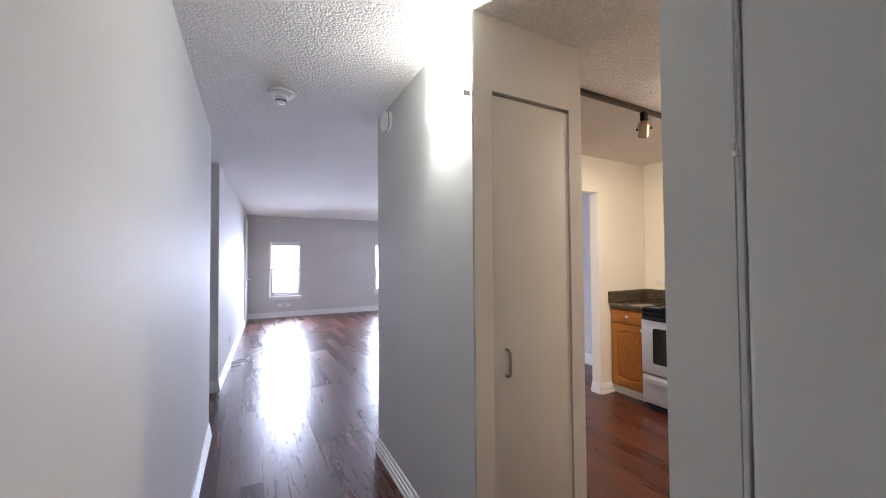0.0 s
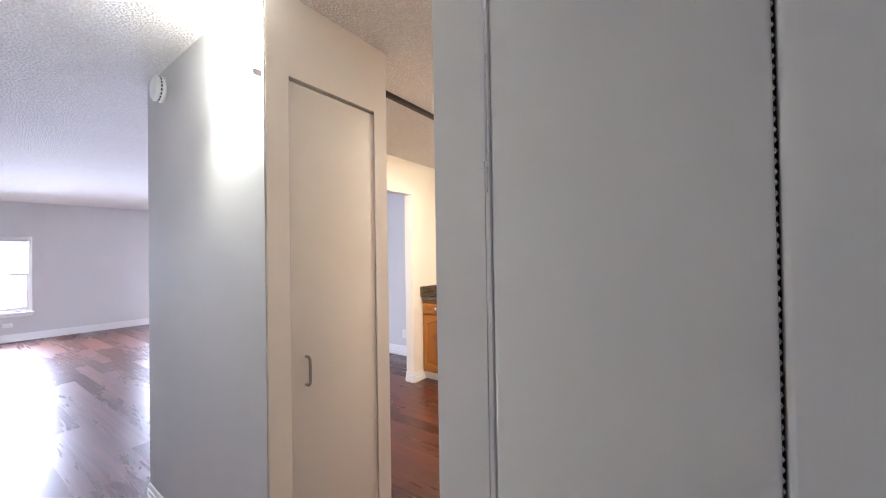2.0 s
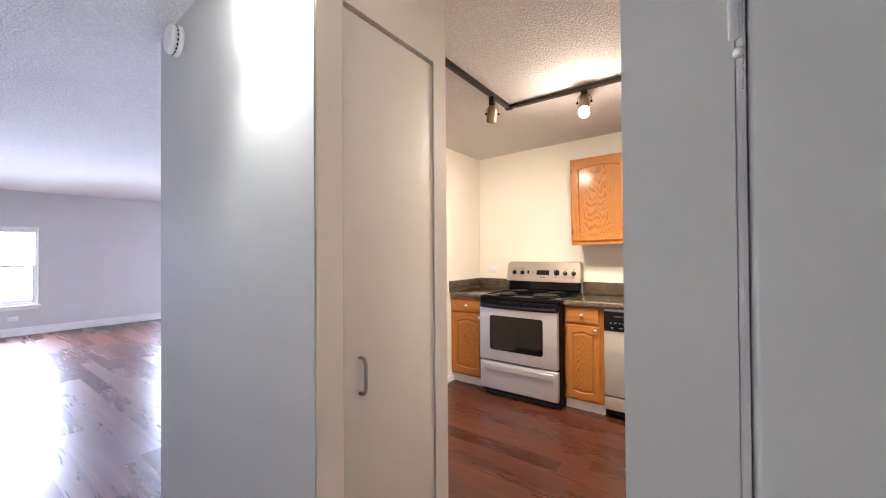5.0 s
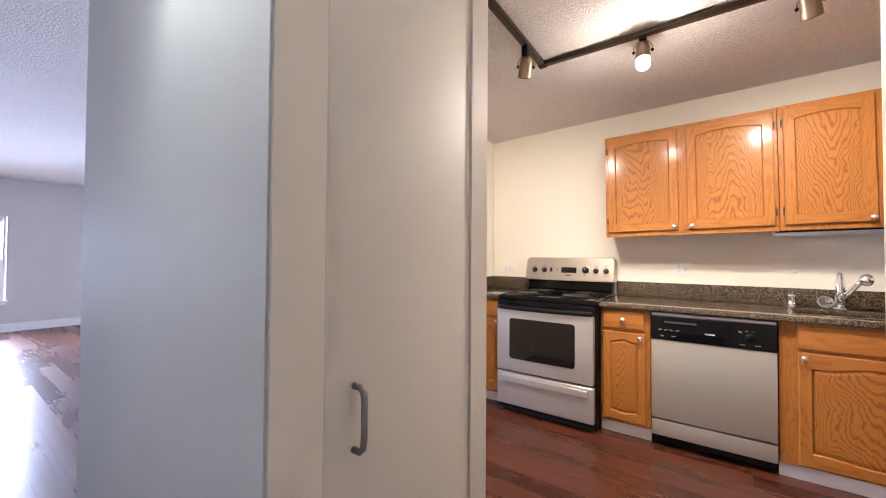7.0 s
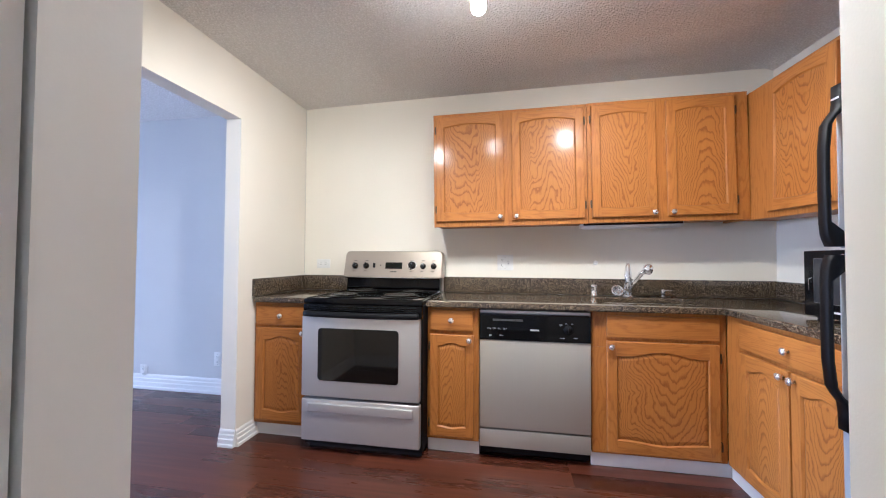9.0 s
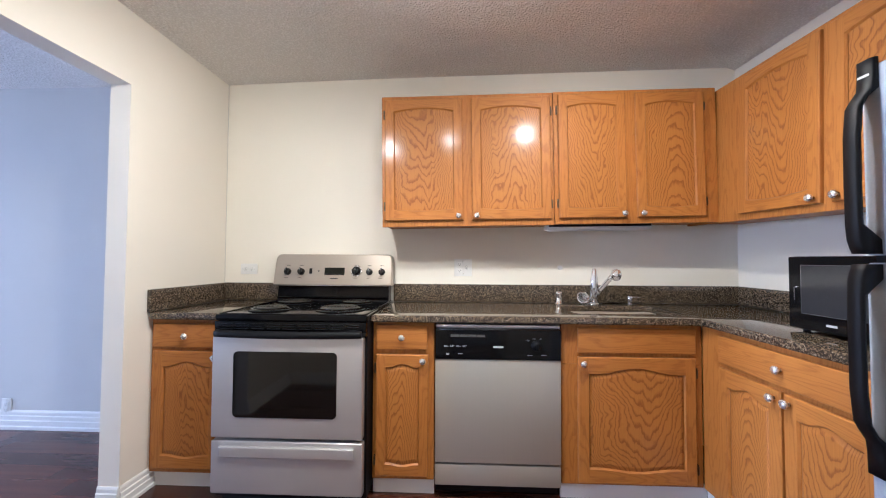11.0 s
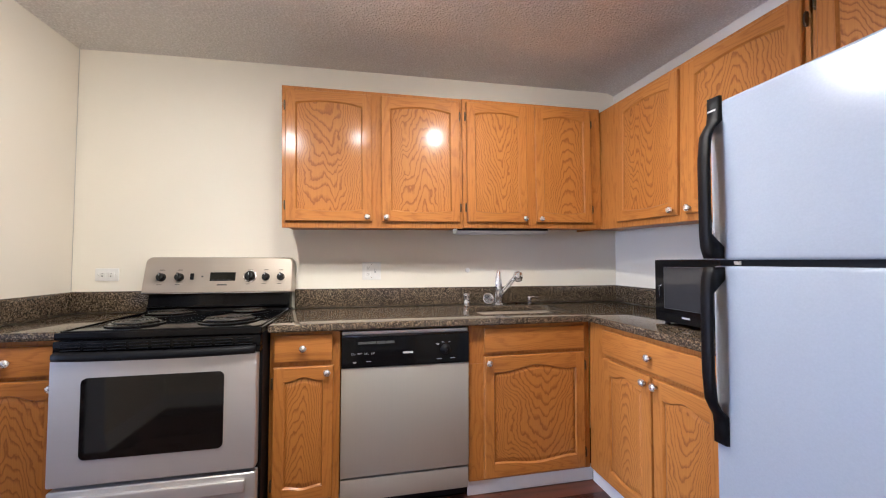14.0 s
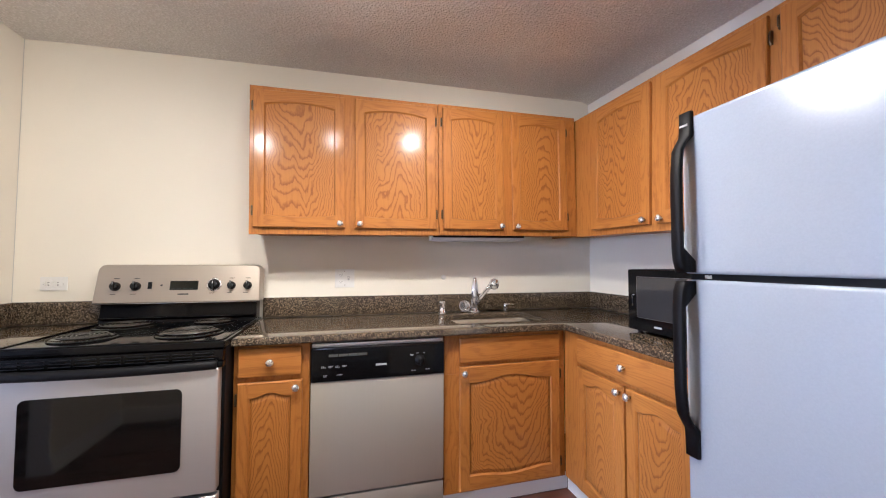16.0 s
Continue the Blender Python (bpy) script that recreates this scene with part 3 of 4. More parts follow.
def outlet(m, label, gangs=1, across=False, toggle=(), group="wall outlets"):
    """A cover plate with sockets or a toggle; local x along the wall, y into it."""
    o = thing("wall_outlet" if not toggle else "light_switch", label, "outlet" if not toggle else "switch", m, group)
    w, h = (0.072 + 0.046 * (gangs - 1), 0.116)
    if across:
        w, h = h, w
    part("cover_plate", box(-w / 2, w / 2, -0.006, 0.0, -h / 2, h / 2, 0.0025, 3), WPLASTIC, o)
    for g in range(gangs):
        cx = 0 if gangs == 1 else (g - (gangs - 1) / 2) * 0.046
        if g in toggle:
            part("toggle_slot", box(cx - 0.006, cx + 0.006, -0.0075, -0.0062, -0.013, 0.013, 0.0005, 1), PRINT, o)
            tb = bmesh.new()
            box(cx - 0.0033, cx + 0.0033, -0.0175, -0.0065, 0.0, 0.010, 0.0015, 2, tb)
            part("toggle", tb, WPLASTIC, o)
        else:
            for s in (-1, 1):
                c = (cx + s * 0.0205, 0) if across else (cx, s * 0.0205)
                part("socket", box(c[0] - 0.0165, c[0] + 0.0165, -0.0085, -0.0062, c[1] - 0.0145, c[1] + 0.0145, 0.003, 2), WPLASTIC, o)
                sl = bmesh.new()
                for dx in (-0.006, 0.006):
                    if across:
                        box(c[0] - 0.004, c[0] + 0.004, -0.0092, -0.0087, c[1] + dx - 0.001, c[1] + dx + 0.001, bm=sl)
                    else:
                        box(c[0] + dx - 0.001, c[0] + dx + 0.001, -0.0092, -0.0087, c[1] - 0.002, c[1] + 0.006, bm=sl)
                box(c[0] - 0.002, c[0] + 0.002, -0.0092, -0.0087, c[1] - 0.010, c[1] - 0.006, bm=sl)
                part("slots", sl, GAPSHADE, o)
    for s in (-1, 1):
        part("screw", lathe([(0.003, 0.0), (0.003, 0.0008), (0.001, 0.0012)], 10, "y", at=((s * 0.042 if across else 0), -0.006, (0 if across else s * 0.042))), NICKEL, o)
    return o


SW = pose(0, 0, 0, 0, 0, -90)       # kitchen range wall: local x runs towards the fridge wall, y into the wall
FW = pose(0, FY, 0, 0, 0, 180)      # fridge wall: local x runs away from the corner
at_ = lambda m, s, z, d=-0.0005: m @ Matrix.Translation((s, d, z))
outlet(at_(SW, 0.174, 1.13), "white horizontal duplex outlet on the cream kitchen wall", across=True)
outlet(at_(SW, 1.651, 1.148), "white double plate with an outlet and a switch above the counter", gangs=2, toggle=(1,))
outlet(at_(pose(-2.38, JY - 0.0225, 0, 0, 0, 181.6), 0.0, 0.968), "white toggle light switch on the passage wall", toggle=(0,))
NW = Matrix.Translation((0, far_y(0), 0)) @ Matrix.Rotation(math.atan2(-0.045, 1), 4, "Z")
outlet(at_(NW, -3.185, 0.285), "white wall plate under the living room window", across=True)
outlet(at_(NW, -3.00, 0.285), "white wall plate under the living room window", across=True)
outlet(at_(WD, 1.20, 0.32), "white outlet low on the living room wall")
outlet(at_(WD, 3.80, 1.0), "white light switch on the living room wall", toggle=(0,))
outlet(at_(pose(0, 0, 0, 0, 0, -90), -0.797, 0.296), "white outlet low on the living room wall")
outlet(at_(pose(0, 0, 0, 0, 0, -90), -1.549, 0.151), "white phone jack low on the living room wall")

pn = thing("breaker_panel", "painted-over breaker panel cover on the passage wall", "panel", pose(-2.40, JY - 0.0215, 0, 0, 0, 181.6))
part("cover", box(0.005, 0.30, -0.003, 0.002, 1.235, 1.62, 0.0012), CREAM, pn)
part("latch", lathe([(0.007, 0.0), (0.006, 0.002), (0.002, 0.004)], 12, "y", at=(0.028, -0.003, 1.375)), WHITE, pn)

dt = thing("wall_patch", "round white filled patch on the kitchen wall", "patch", at_(SW, 2.299, 1.15))
part("disc", lathe([(0.0165, 0.0), (0.0165, 0.0015), (0.012, 0.0028)], 18, "y"), WHITE, dt)

# ---- hall fittings ----
sm_ = thing("smoke_detector", "white round ceiling smoke detector with slots", "smoke detector", Matrix.Translation((-3.775, -0.11, H)))
part("base", lathe([(0.078, 0.0), (0.078, -0.012), (0.070, -0.020), (0.045, -0.026)], 32), WPLASTIC, sm_)
sd = part("sensor", lathe([(0.040, -0.0265), (0.034, -0.045), (0.030, -0.048), (0.029, -0.062), (0.022, -0.070)], 28), WPLASTIC, sm_)
for i in range(14):
    q = 2 * math.pi * i / 14
    part("slot", box(-0.006, 0.006, 0.0295, 0.0312, -0.060, -0.051), GAPSHADE, sd, m=Matrix.Rotation(q, 4, "Z"))
for i in range(18):
    q = 2 * math.pi * i / 18
    part("slot", box(-0.007, 0.007, 0.0735, 0.0755, -0.0165, -0.0135), PRINTD, sm_, m=Matrix.Rotation(q, 4, "Z"))

HD = math.atan2(0.05 - PY, HX1 - HX0)
HWM = Matrix.Translation((HX0, PY, 0)) @ Matrix.Rotation(HD, 4, "Z")      # hall wall: local x along the hall, y out into it
al = thing("wall_alarm", "white round alarm high on the hall wall", "alarm", HWM @ Matrix.Translation((1.085, 0.0, 2.315)) @ Matrix.Rotation(math.pi, 4, "Z"))
part("base", lathe([(0.068, 0.0), (0.068, 0.014), (0.064, 0.018)], 32, "y"), WPLASTIC, al)
part("cover", lathe([(0.066, 0.0185), (0.066, 0.036), (0.058, 0.044), (0.03, 0.047)], 32, "y"), WPLASTIC, al)
for i in range(20):
    part("slot", box(-0.006, 0.006, -0.026, -0.020, 0.0655, 0.0668), GAPSHADE, al, m=Matrix.Rotation(2 * math.pi * i / 20, 4, "Y"))

sc = thing("wall_light", "lit white glass wall light, open above and below", "wall light", HWM @ Matrix.Translation((0.182, 0.0, 0.0)))
part("back_plate", box(-0.09, 0.09, 0.001, 0.020, 2.10, 2.29, 0.005), WPLASTIC, sc)
gl = bmesh.new()
n = 18
rows = []
for z in (2.03, 2.05, 2.18, 2.32, 2.34):
    fl = 1.0 + (0.03 if z in (2.03, 2.34) else 0.0)
    rows.append([(gl.verts.new((0.160 * fl * math.cos(math.pi * i / n), 0.022 + 0.055 * fl * math.sin(math.pi * i / n), z)), gl.verts.new((0.153 * fl * math.cos(math.pi * i / n), 0.022 + 0.049 * fl * math.sin(math.pi * i / n), z))) for i in range(n + 1)])
for r, s in zip(rows, rows[1:]):
    for i in range(n):
        for k in (0, 1):
            gl.faces.new((r[i][k], r[i + 1][k], s[i + 1][k], s[i][k]))
for r in (rows[0], rows[-1]):
    for i in range(n):
        gl.faces.new((r[i][0], r[i + 1][0], r[i + 1][1], r[i][1]))
smooth_by(gl)
part("shade", gl, SHADE, sc, "glowing white glass shade")
for s in (-0.166, 0.166):
    part("clip", box(s - 0.006, s + 0.006, 0.003, 0.035, 2.06, 2.085, 0.002), WPLASTIC, sc)

# thin cable lying on the living room floor
random.seed(3)
pts = []
for i in range(70):
    k = i / 69
    pts.append((-4.02 + 0.42 * k + 0.10 * math.sin(k * 9), 3.05 + 0.75 * k + 0.16 * math.cos(k * 8.0), 0.005))
cb = thing("floor_cable", "loose pale cable lying on the living room floor", "cable")
part("cable", tube(pts, 0.0035, 6), WPLASTIC, cb)
part("cable", tube([(-4.10 + 0.10 * math.sin(i * 0.4) + 0.006 * i, 3.0 + 0.022 * i, 0.011 if 4 < i < 8 else 0.005) for i in range(24)], 0.0035, 6), WPLASTIC, cb)

# ---- kitchen cabinets ----


def arched(u, rise, shoulder):
    """Height of a door panel's curved edge at u in 0..1."""
    k = abs(2 * u - 1)
    if not shoulder:
        return rise * (1 - k * k)
    if k > 0.82:
        return 0.0
    q = 1 - k / 0.82
    return rise * q * q * (3 - 2 * q)


def cabinet_door(parent, s0, s1, z0, z1, y, shoulder, knob=None, hinge=None):
    """An oak frame-and-panel door whose panel is curved above and below; local x along the wall, y the back of the door."""
    w, h, t = s1 - s0, z1 - z0, 0.019
    a = 0.052 if w > 0.3 else 0.046
    rise = (0.030 if shoulder else 0.021) * min(1.0, w / 0.42)
    top0, bot0 = h - a - rise, a + rise * 0.55
    n = 20
    bm = bmesh.new()
    us = [a + (w - 2 * a) * i / n for i in range(n + 1)]
    it = [top0 + arched(i / n, rise, shoulder) for i in range(n + 1)]
    ib = [bot0 - arched(i / n, rise * 0.55, shoulder) for i in range(n + 1)]
    e = 0.004
    V = lambda u, d, z: bm.verts.new((s0 + u, y - d, z0 + z))
    # rails with curved inner edges
    for inner, outer, sgn in ((it, h, 1), (ib, 0.0, -1)):
        o_ = [V(u, t, outer - sgn * e) for u in us]
        i_ = [V(u, t, z) for u, z in zip(us, inner)]
        s_ = [V(min(max(u, a + 0.006), w - a - 0.006), t - 0.009, z - sgn * 0.007) for u, z in zip(us, inner)]
        q_ = [V(u, t - e, outer) for u in us]
        b_ = [V(u, 0, outer) for u in us]
        for i in range(n):
            for p, r in ((o_, i_), (i_, s_), (q_, o_), (b_, q_)):
                f = bm.faces.new((p[i], p[i + 1], r[i + 1], r[i]))
                f.material_index = 1
    # stiles
    for u_out, u_in, sgn in ((0.0, a, 1), (w, w - a, -1)):
        f = bm.faces.new((V(u_out + sgn * e, t, e), V(u_in, t, e), V(u_in, t, h - e), V(u_out + sgn * e, t, h - e)))
        f = bm.faces.new((V(u_in, t, ib[0]), V(u_in, t, it[0]), V(u_in + sgn * 0.006, t - 0.009, it[0] - 0.007), V(u_in + sgn * 0.006, t - 0.009, ib[0] + 0.007)))
        f = bm.faces.new((V(u_out, t - e, 0), V(u_out, t - e, h), V(u_out + sgn * e, t, h - e), V(u_out + sgn * e, t, e)))
        f = bm.faces.new((V(u_out, 0, 0), V(u_out, 0, h), V(u_out, t - e, h), V(u_out, t - e, 0)))
        for zo, ze in ((0.0, e), (h, h - e)):
            f = bm.faces.new((V(u_out, t - e, zo), V(u_in, t - e, zo), V(u_in, t, ze), V(u_out + sgn * e, t, ze)))
            f = bm.faces.new((V(u_out, 0, zo), V(u_in, 0, zo), V(u_in, t - e, zo), V(u_out, t - e, zo)))
    f = bm.faces.new((V(0, 0, 0), V(w, 0, 0), V(w, 0, h), V(0, 0, h)))
    bmesh.ops.remove_doubles(bm, verts=bm.verts, dist=0.0003)
    d = part("door", bm, [OAK, OAKH], parent)
    # panel
    pm = bmesh.new()
    loop = [(u, z + 0.006) for u, z in zip(us, ib)] + [(u, z - 0.006) for u, z in zip(us[::-1], it[::-1])]
    cx, cz = w / 2, h / 2
    k1 = [(cx + (u - cx) * (1 - 0.010 / (w / 2)), z) for u, z in loop]
    rings = [([(u, z) for u, z in k1], t - 0.0095)]
    if shoulder:
        ins = 0.024
        rings.append(([(cx + (u - cx) * (1 - ins / (w / 2)), cz + (z - cz) * (1 - ins / (h / 2))) for u, z in loop], t - 0.0045))
        ins = 0.028
        rings.append(([(cx + (u - cx) * (1 - ins / (w / 2)), cz + (z - cz) * (1 - ins / (h / 2))) for u, z in loop], t - 0.0040))
    vr = [[pm.verts.new((s0 + u, y - dd, z0 + z)) for u, z in r] for r, dd in rings]
    for p, r in zip(vr, vr[1:]):
        for i in range(len(p)):
            k = (i + 1) % len(p)
            pm.faces.new((p[i], p[k], r[k], r[i]))
    pm.faces.new(vr[-1])
    part("panel", pm, OAKP, d, "curved-top oak panel")
    if knob:
        part("knob", lathe([(0.007, 0.0), (0.006, 0.011), (0.0135, 0.015), (0.0165, 0.021), (0.015, 0.027), (0.007, 0.031)], 20, "y", at=(knob[0], y - t + 0.001, knob[1])), NICKEL, d, "round brushed nickel knob")
    if hinge:
        for zz in (z0 + h * 0.12, z1 - h * 0.12):
            hb = box(hinge - 0.004, hinge + 0.004, y - 0.012, y + 0.001, zz - 0.026, zz + 0.026, 0.002)
            lathe([(0.0035, -0.018), (0.0042, -0.016), (0.0042, 0.016), (0.0035, 0.018)], 8, bm=hb, at=(hinge, y - 0.013, zz))
            part("hinge", hb, BRASS, d, "small dark bronze hinge")
    return d


def drawer_front(parent, s0, s1, z0, z1, y, knob=True, name="drawer"):
    d = part(name, box(s0, s1, y - 0.019, y, z0, z1, 0.006, 3), OAKH, parent)
    if knob:
        part("knob", lathe([(0.007, 0.0), (0.006, 0.011), (0.0135, 0.015), (0.0165, 0.021), (0.015, 0.027), (0.007, 0.031)], 20, "y", at=((s0 + s1) / 2, y - 0.018, (z0 + z1) / 2)), NICKEL, d, "round brushed nickel knob")
    return d


def carcass(parent, s0, s1, z0, z1, depth, back=0.0, lip=0.0):
    part("body", box(s0 + 0.001, s1 - 0.001, -depth + 0.02, -back - 0.001, z0 + lip, z1 - 0.001, 0.001, 1), OAK, parent)
    part("face_frame", box(s0 + 0.0005, s1 - 0.0005, -depth, -depth + 0.0195, z0, z1, 0.0015, 1), OAK, parent)


UPW = SW @ Matrix.Translation((1.162, 0, 1.393)) @ Matrix.Rotation(-0.0150, 4, "Y") @ Matrix.Translation((-1.162, 0, -1.392))     # hung slightly out of level
UPF = FW @ Matrix.Translation((1.40, 0, 1.395)) @ Matrix.Rotation(0.0235, 4, "Y") @ Matrix.Translation((-1.40, 0, -1.395))
u1 = thing("wall_cabinet", "honey oak double wall cabinet above the range side counter", "cabinet", UPW, "oak kitchen cabinets")
carcass(u1, 1.162, 2.186, 1.392, 2.183, 0.305, lip=0.014)
cabinet_door(u1, 1.184, 1.648, 1.428, 2.158, -0.306, False, (1.620, 1.452), 1.178)
cabinet_door(u1, 1.702, 2.166, 1.428, 2.158, -0.306, False, (1.727, 1.452), 2.172)
u2 = thing("wall_cabinet", "honey oak double wall cabinet above the sink", "cabinet", UPW, "oak kitchen cabinets")
carcass(u2, 2.188, 3.1295, 1.395, 2.186, 0.305, lip=0.014)
cabinet_door(u2, 2.212, 2.602, 1.430, 2.162, -0.306, False, (2.578, 1.452), 2.206)
cabinet_door(u2, 2.662, 3.050, 1.430, 2.162, -0.306, False, (2.686, 1.452), 3.056)
u3 = thing("wall_cabinet", "honey oak double wall cabinet beside the refrigerator", "cabinet", UPF, "oak kitchen cabinets")
carcass(u3, 0.002, 1.472, 1.395, 2.175, 0.325, lip=0.014)
cabinet_door(u3, 0.470, 0.915, 1.430, 2.152, -0.326, False, (0.888, 1.456))
cabinet_door(u3, 0.962, 1.446, 1.430, 2.152, -0.326, False, (0.990, 1.456), 1.453)
u4 = thing("wall_cabinet", "honey oak cabinet above the refrigerator", "cabinet", FW, "oak kitchen cabinets")
carcass(u4, 1.474, 2.245, 1.735, 2.175, 0.325, lip=0.014)
cabinet_door(u4, 1.505, 1.852, 1.765, 2.152, -0.326, False, None, 1.498)
cabinet_door(u4, 1.866, 2.215, 1.765, 2.152, -0.326, False)

BZ = 0.880
b1 = thing("base_cabinet", "narrow honey oak base cabinet between doorway wall and range", "cabinet", SW, "oak kitchen cabinets")
carcass(b1, 0.002, 0.414, 0.085, BZ, 0.60)
drawer_front(b1, 0.024, 0.385, 0.735, 0.858, -0.601)
cabinet_door(b1, 0.024, 0.385, 0.112, 0.716, -0.601, True, (0.362, 0.688))
part("toe_kick", box(0.002, 0.414, -0.575, -0.563, 0.001, 0.084, 0.001, 1), WHITE, b1)
b2 = thing("base_cabinet", "narrow honey oak base cabinet between range and dishwasher", "cabinet", SW, "oak kitchen cabinets")
carcass(b2, 1.182, 1.498, 0.085, BZ, 0.60)
drawer_front(b2, 1.203, 1.462, 0.741, 0.866, -0.601)
cabinet_door(b2, 1.201, 1.468, 0.108, 0.716, -0.601, True, (1.440, 0.688), 1.195)
part("toe_kick", box(1.182, 1.498, -0.575, -0.563, 0.001, 0.084, 0.001, 1), WHITE, b2)
b3 = thing("base_cabinet", "wide honey oak sink base cabinet with a false drawer", "cabinet", SW, "oak kitchen cabinets")
carcass(b3, 2.138, 2.8295, 0.085, BZ - 0.2, 0.60)
part("face_frame", box(2.139, 2.829, -0.600, -0.581, BZ - 0.199, BZ, 0.001, 1), OAK, b3)
drawer_front(b3, 2.217, 2.790, 0.738, 0.862, -0.601, False, "false_drawer")
cabinet_door(b3, 2.217, 2.790, 0.100, 0.718, -0.601, True, (2.238, 0.688), 2.797)
part("toe_kick", box(2.138, 2.86, -0.575, -0.563, 0.001, 0.084, 0.001, 1), WHITE, b3)
b4 = thing("base_cabinet", "honey oak corner base cabinet with a wide drawer and two doors", "cabinet", FW, "oak kitchen cabinets")
carcass(b4, 0.602, 1.470, 0.085, BZ, 0.625)
drawer_front(b4, 0.742, 1.400, 0.735, 0.858, -0.626)
cabinet_door(b4, 0.742, 1.066, 0.100, 0.714, -0.626, True, (1.040, 0.684))
cabinet_door(b4, 1.078, 1.400, 0.100, 0.714, -0.626, True, (1.104, 0.684))
part("toe_kick", box(0.585, 1.470, -0.600, -0.588, 0.001, 0.084, 0.001, 1), WHITE, b4)

# ---- stone counter ----


def slab(name, xs, ys_, filled, z0, z1, label, round_at=None):
    bm = bmesh.new()
    vs = {}

    def vert(i, k, top):
        if (i, k, top) not in vs:
            vs[i, k, top] = bm.verts.new((xs[i], ys_[k], z1 if top else z0))
        return vs[i, k, top]

    for (i, k) in filled:
        q = [(i, k), (i + 1, k), (i + 1, k + 1), (i, k + 1)]
        for top in (0, 1):
            bm.faces.new([vert(*p, top) for p in q])
        for (p, r), nb in (((q[0], q[1]), (i, k - 1)), ((q[1], q[2]), (i + 1, k)), ((q[2], q[3]), (i, k + 1)), ((q[3], q[0]), (i - 1, k))):
            if nb not in filled:
                bm.faces.new((vert(*p, 0), vert(*r, 0), vert(*r, 1), vert(*p, 1)))
    bmesh.ops.recalc_face_normals(bm, faces=bm.faces)
    if round_at:
        es = [e for e in bm.edges if abs(e.verts[0].co.z - e.verts[1].co.z) > 0.01 and any((Vector((e.verts[0].co.x, e.verts[0].co.y)) - Vector(p)).length < 0.002 for p in round_at)]
        bmesh.ops.bevel(bm, geom=es, offset=0.035, segments=5, affect="EDGES", profile=0.5)
    es = [e for e in bm.edges if len(e.link_faces) == 2 and abs(e.link_faces[0].normal.z) + abs(e.link_faces[1].normal.z) > 0.9 and e.calc_face_angle(0) > 1.0]
    bmesh.ops.bevel(bm, geom=es, offset=0.008, segments=3, affect="EDGES", profile=0.5)
    smooth_by(bm)
    return tagged(part(name, bm, GRANITE), label, "countertop")


slab("countertop", [-0.645, -0.003], [-0.416, -0.003], {(0, 0)}, 0.882, 0.918, "short brown speckled granite countertop between wall and range", [(-0.645, -0.003)])
sx0, sx1, sy0, sy1 = -0.50, -0.155, -2.80, -2.245
slab("countertop", [-1.475, -0.645, sx0, sx1, -0.003], [FY + 0.003, -2.80, sy0 + 0.001, sy1, -1.182],
     {(0, 0), (1, 0), (2, 0), (3, 0), (1, 1), (2, 1), (3, 1), (1, 2), (3, 2), (1, 3), (2, 3), (3, 3)}, 0.882, 0.918, "polished brown speckled granite countertop round the sink corner",
     [(-0.645, -2.80), (sx0, sy0 + 0.001), (sx0, sy1), (sx1, sy0 + 0.001), (sx1, sy1)])
for b, lab in (((-0.022, -0.003, -0.400, -0.003), "granite splashback behind the range side counter"), ((-0.022, -0.003, FY + 0.003, -1.184), "granite splashback along the sink wall"),
               ((-0.640, -0.023, -0.023, -0.003), "granite splashback on the doorway wall"), ((-1.475, -0.023, FY + 0.003, FY + 0.022), "granite splashback on the refrigerator wall")):
    tagged(part("splashback", box(*b, 0.9185, 1.036, 0.003), GRANITE), lab, "splashback")

# sink, faucet and what stands by it
sk_ = thing("sink", "stainless steel undermount sink set in the granite", "sink")
bw = bmesh.new()
x0, x1, y0, y1 = sx0 - 0.004, sx1 + 0.004, sy0 - 0.003, sy1 + 0.004
rings = []
for ins, z in ((-0.006, 0.8815), (0.0, 0.8815), (0.004, 0.86), (0.014, 0.73), (0.04, 0.705)):
    ring = []
    r = 0.06
    for cx, cy, a0 in ((x1 - ins - r, y1 - ins - r, 0), (x0 + ins + r, y1 - ins - r, 90), (x0 + ins + r, y0 + ins + r, 180), (x1 - ins - r, y0 + ins + r, 270)):
        for k in range(6):
            q = radians(a0 + 18 * k)
            ring.append(bw.verts.new((cx + r * math.cos(q), cy + r * math.sin(q), z)))
    rings.append(ring)
for a, c in zip(rings, rings[1:]):
    for i in range(len(a)):
        k = (i + 1) % len(a)
        bw.faces.new((a[i], a[k], c[k], c[i]))
bw.faces.new(rings[-1])
smooth_by(bw, 50)
part("bowl", bw, PANELSTEEL, sk_)
part("drain", lathe([(0.045, 0.7055), (0.045, 0.709), (0.030, 0.7085), (0.02, 0.7065)], 24, at=(-0.33, -2.52, 0)), CHROME, sk_)

fa = thing("faucet", "chrome pull-out kitchen faucet with a single lever", "faucet", Matrix.Translation((-0.090, -2.49, 0.918)) @ Matrix.Diagonal((1.12, 1.12, 1.12, 1)))
part("base", lathe([(0.030, 0.0), (0.030, 0.006), (0.024, 0.012)], 24), CHROME, fa)
part("column", lathe([(0.021, 0.0125), (0.0205, 0.10), (0.022, 0.13), (0.020, 0.15), (0.014, 0.19), (0.010, 0.205), (0.006, 0.208)], 24), CHROME, fa)
part("spout", tube([(-0.016, -0.004, 0.055), (-0.05, -0.025, 0.10), (-0.09, -0.050, 0.150), (-0.11, -0.062, 0.172)], 0.013, 14), CHROME, fa)
part("spray_head", lathe([(0.010, -0.034), (0.020, -0.028), (0.027, -0.012), (0.028, 0.004), (0.022, 0.020), (0.008, 0.028)], 20, at=(-0.125, -0.072, 0.178)), CHROME, fa)
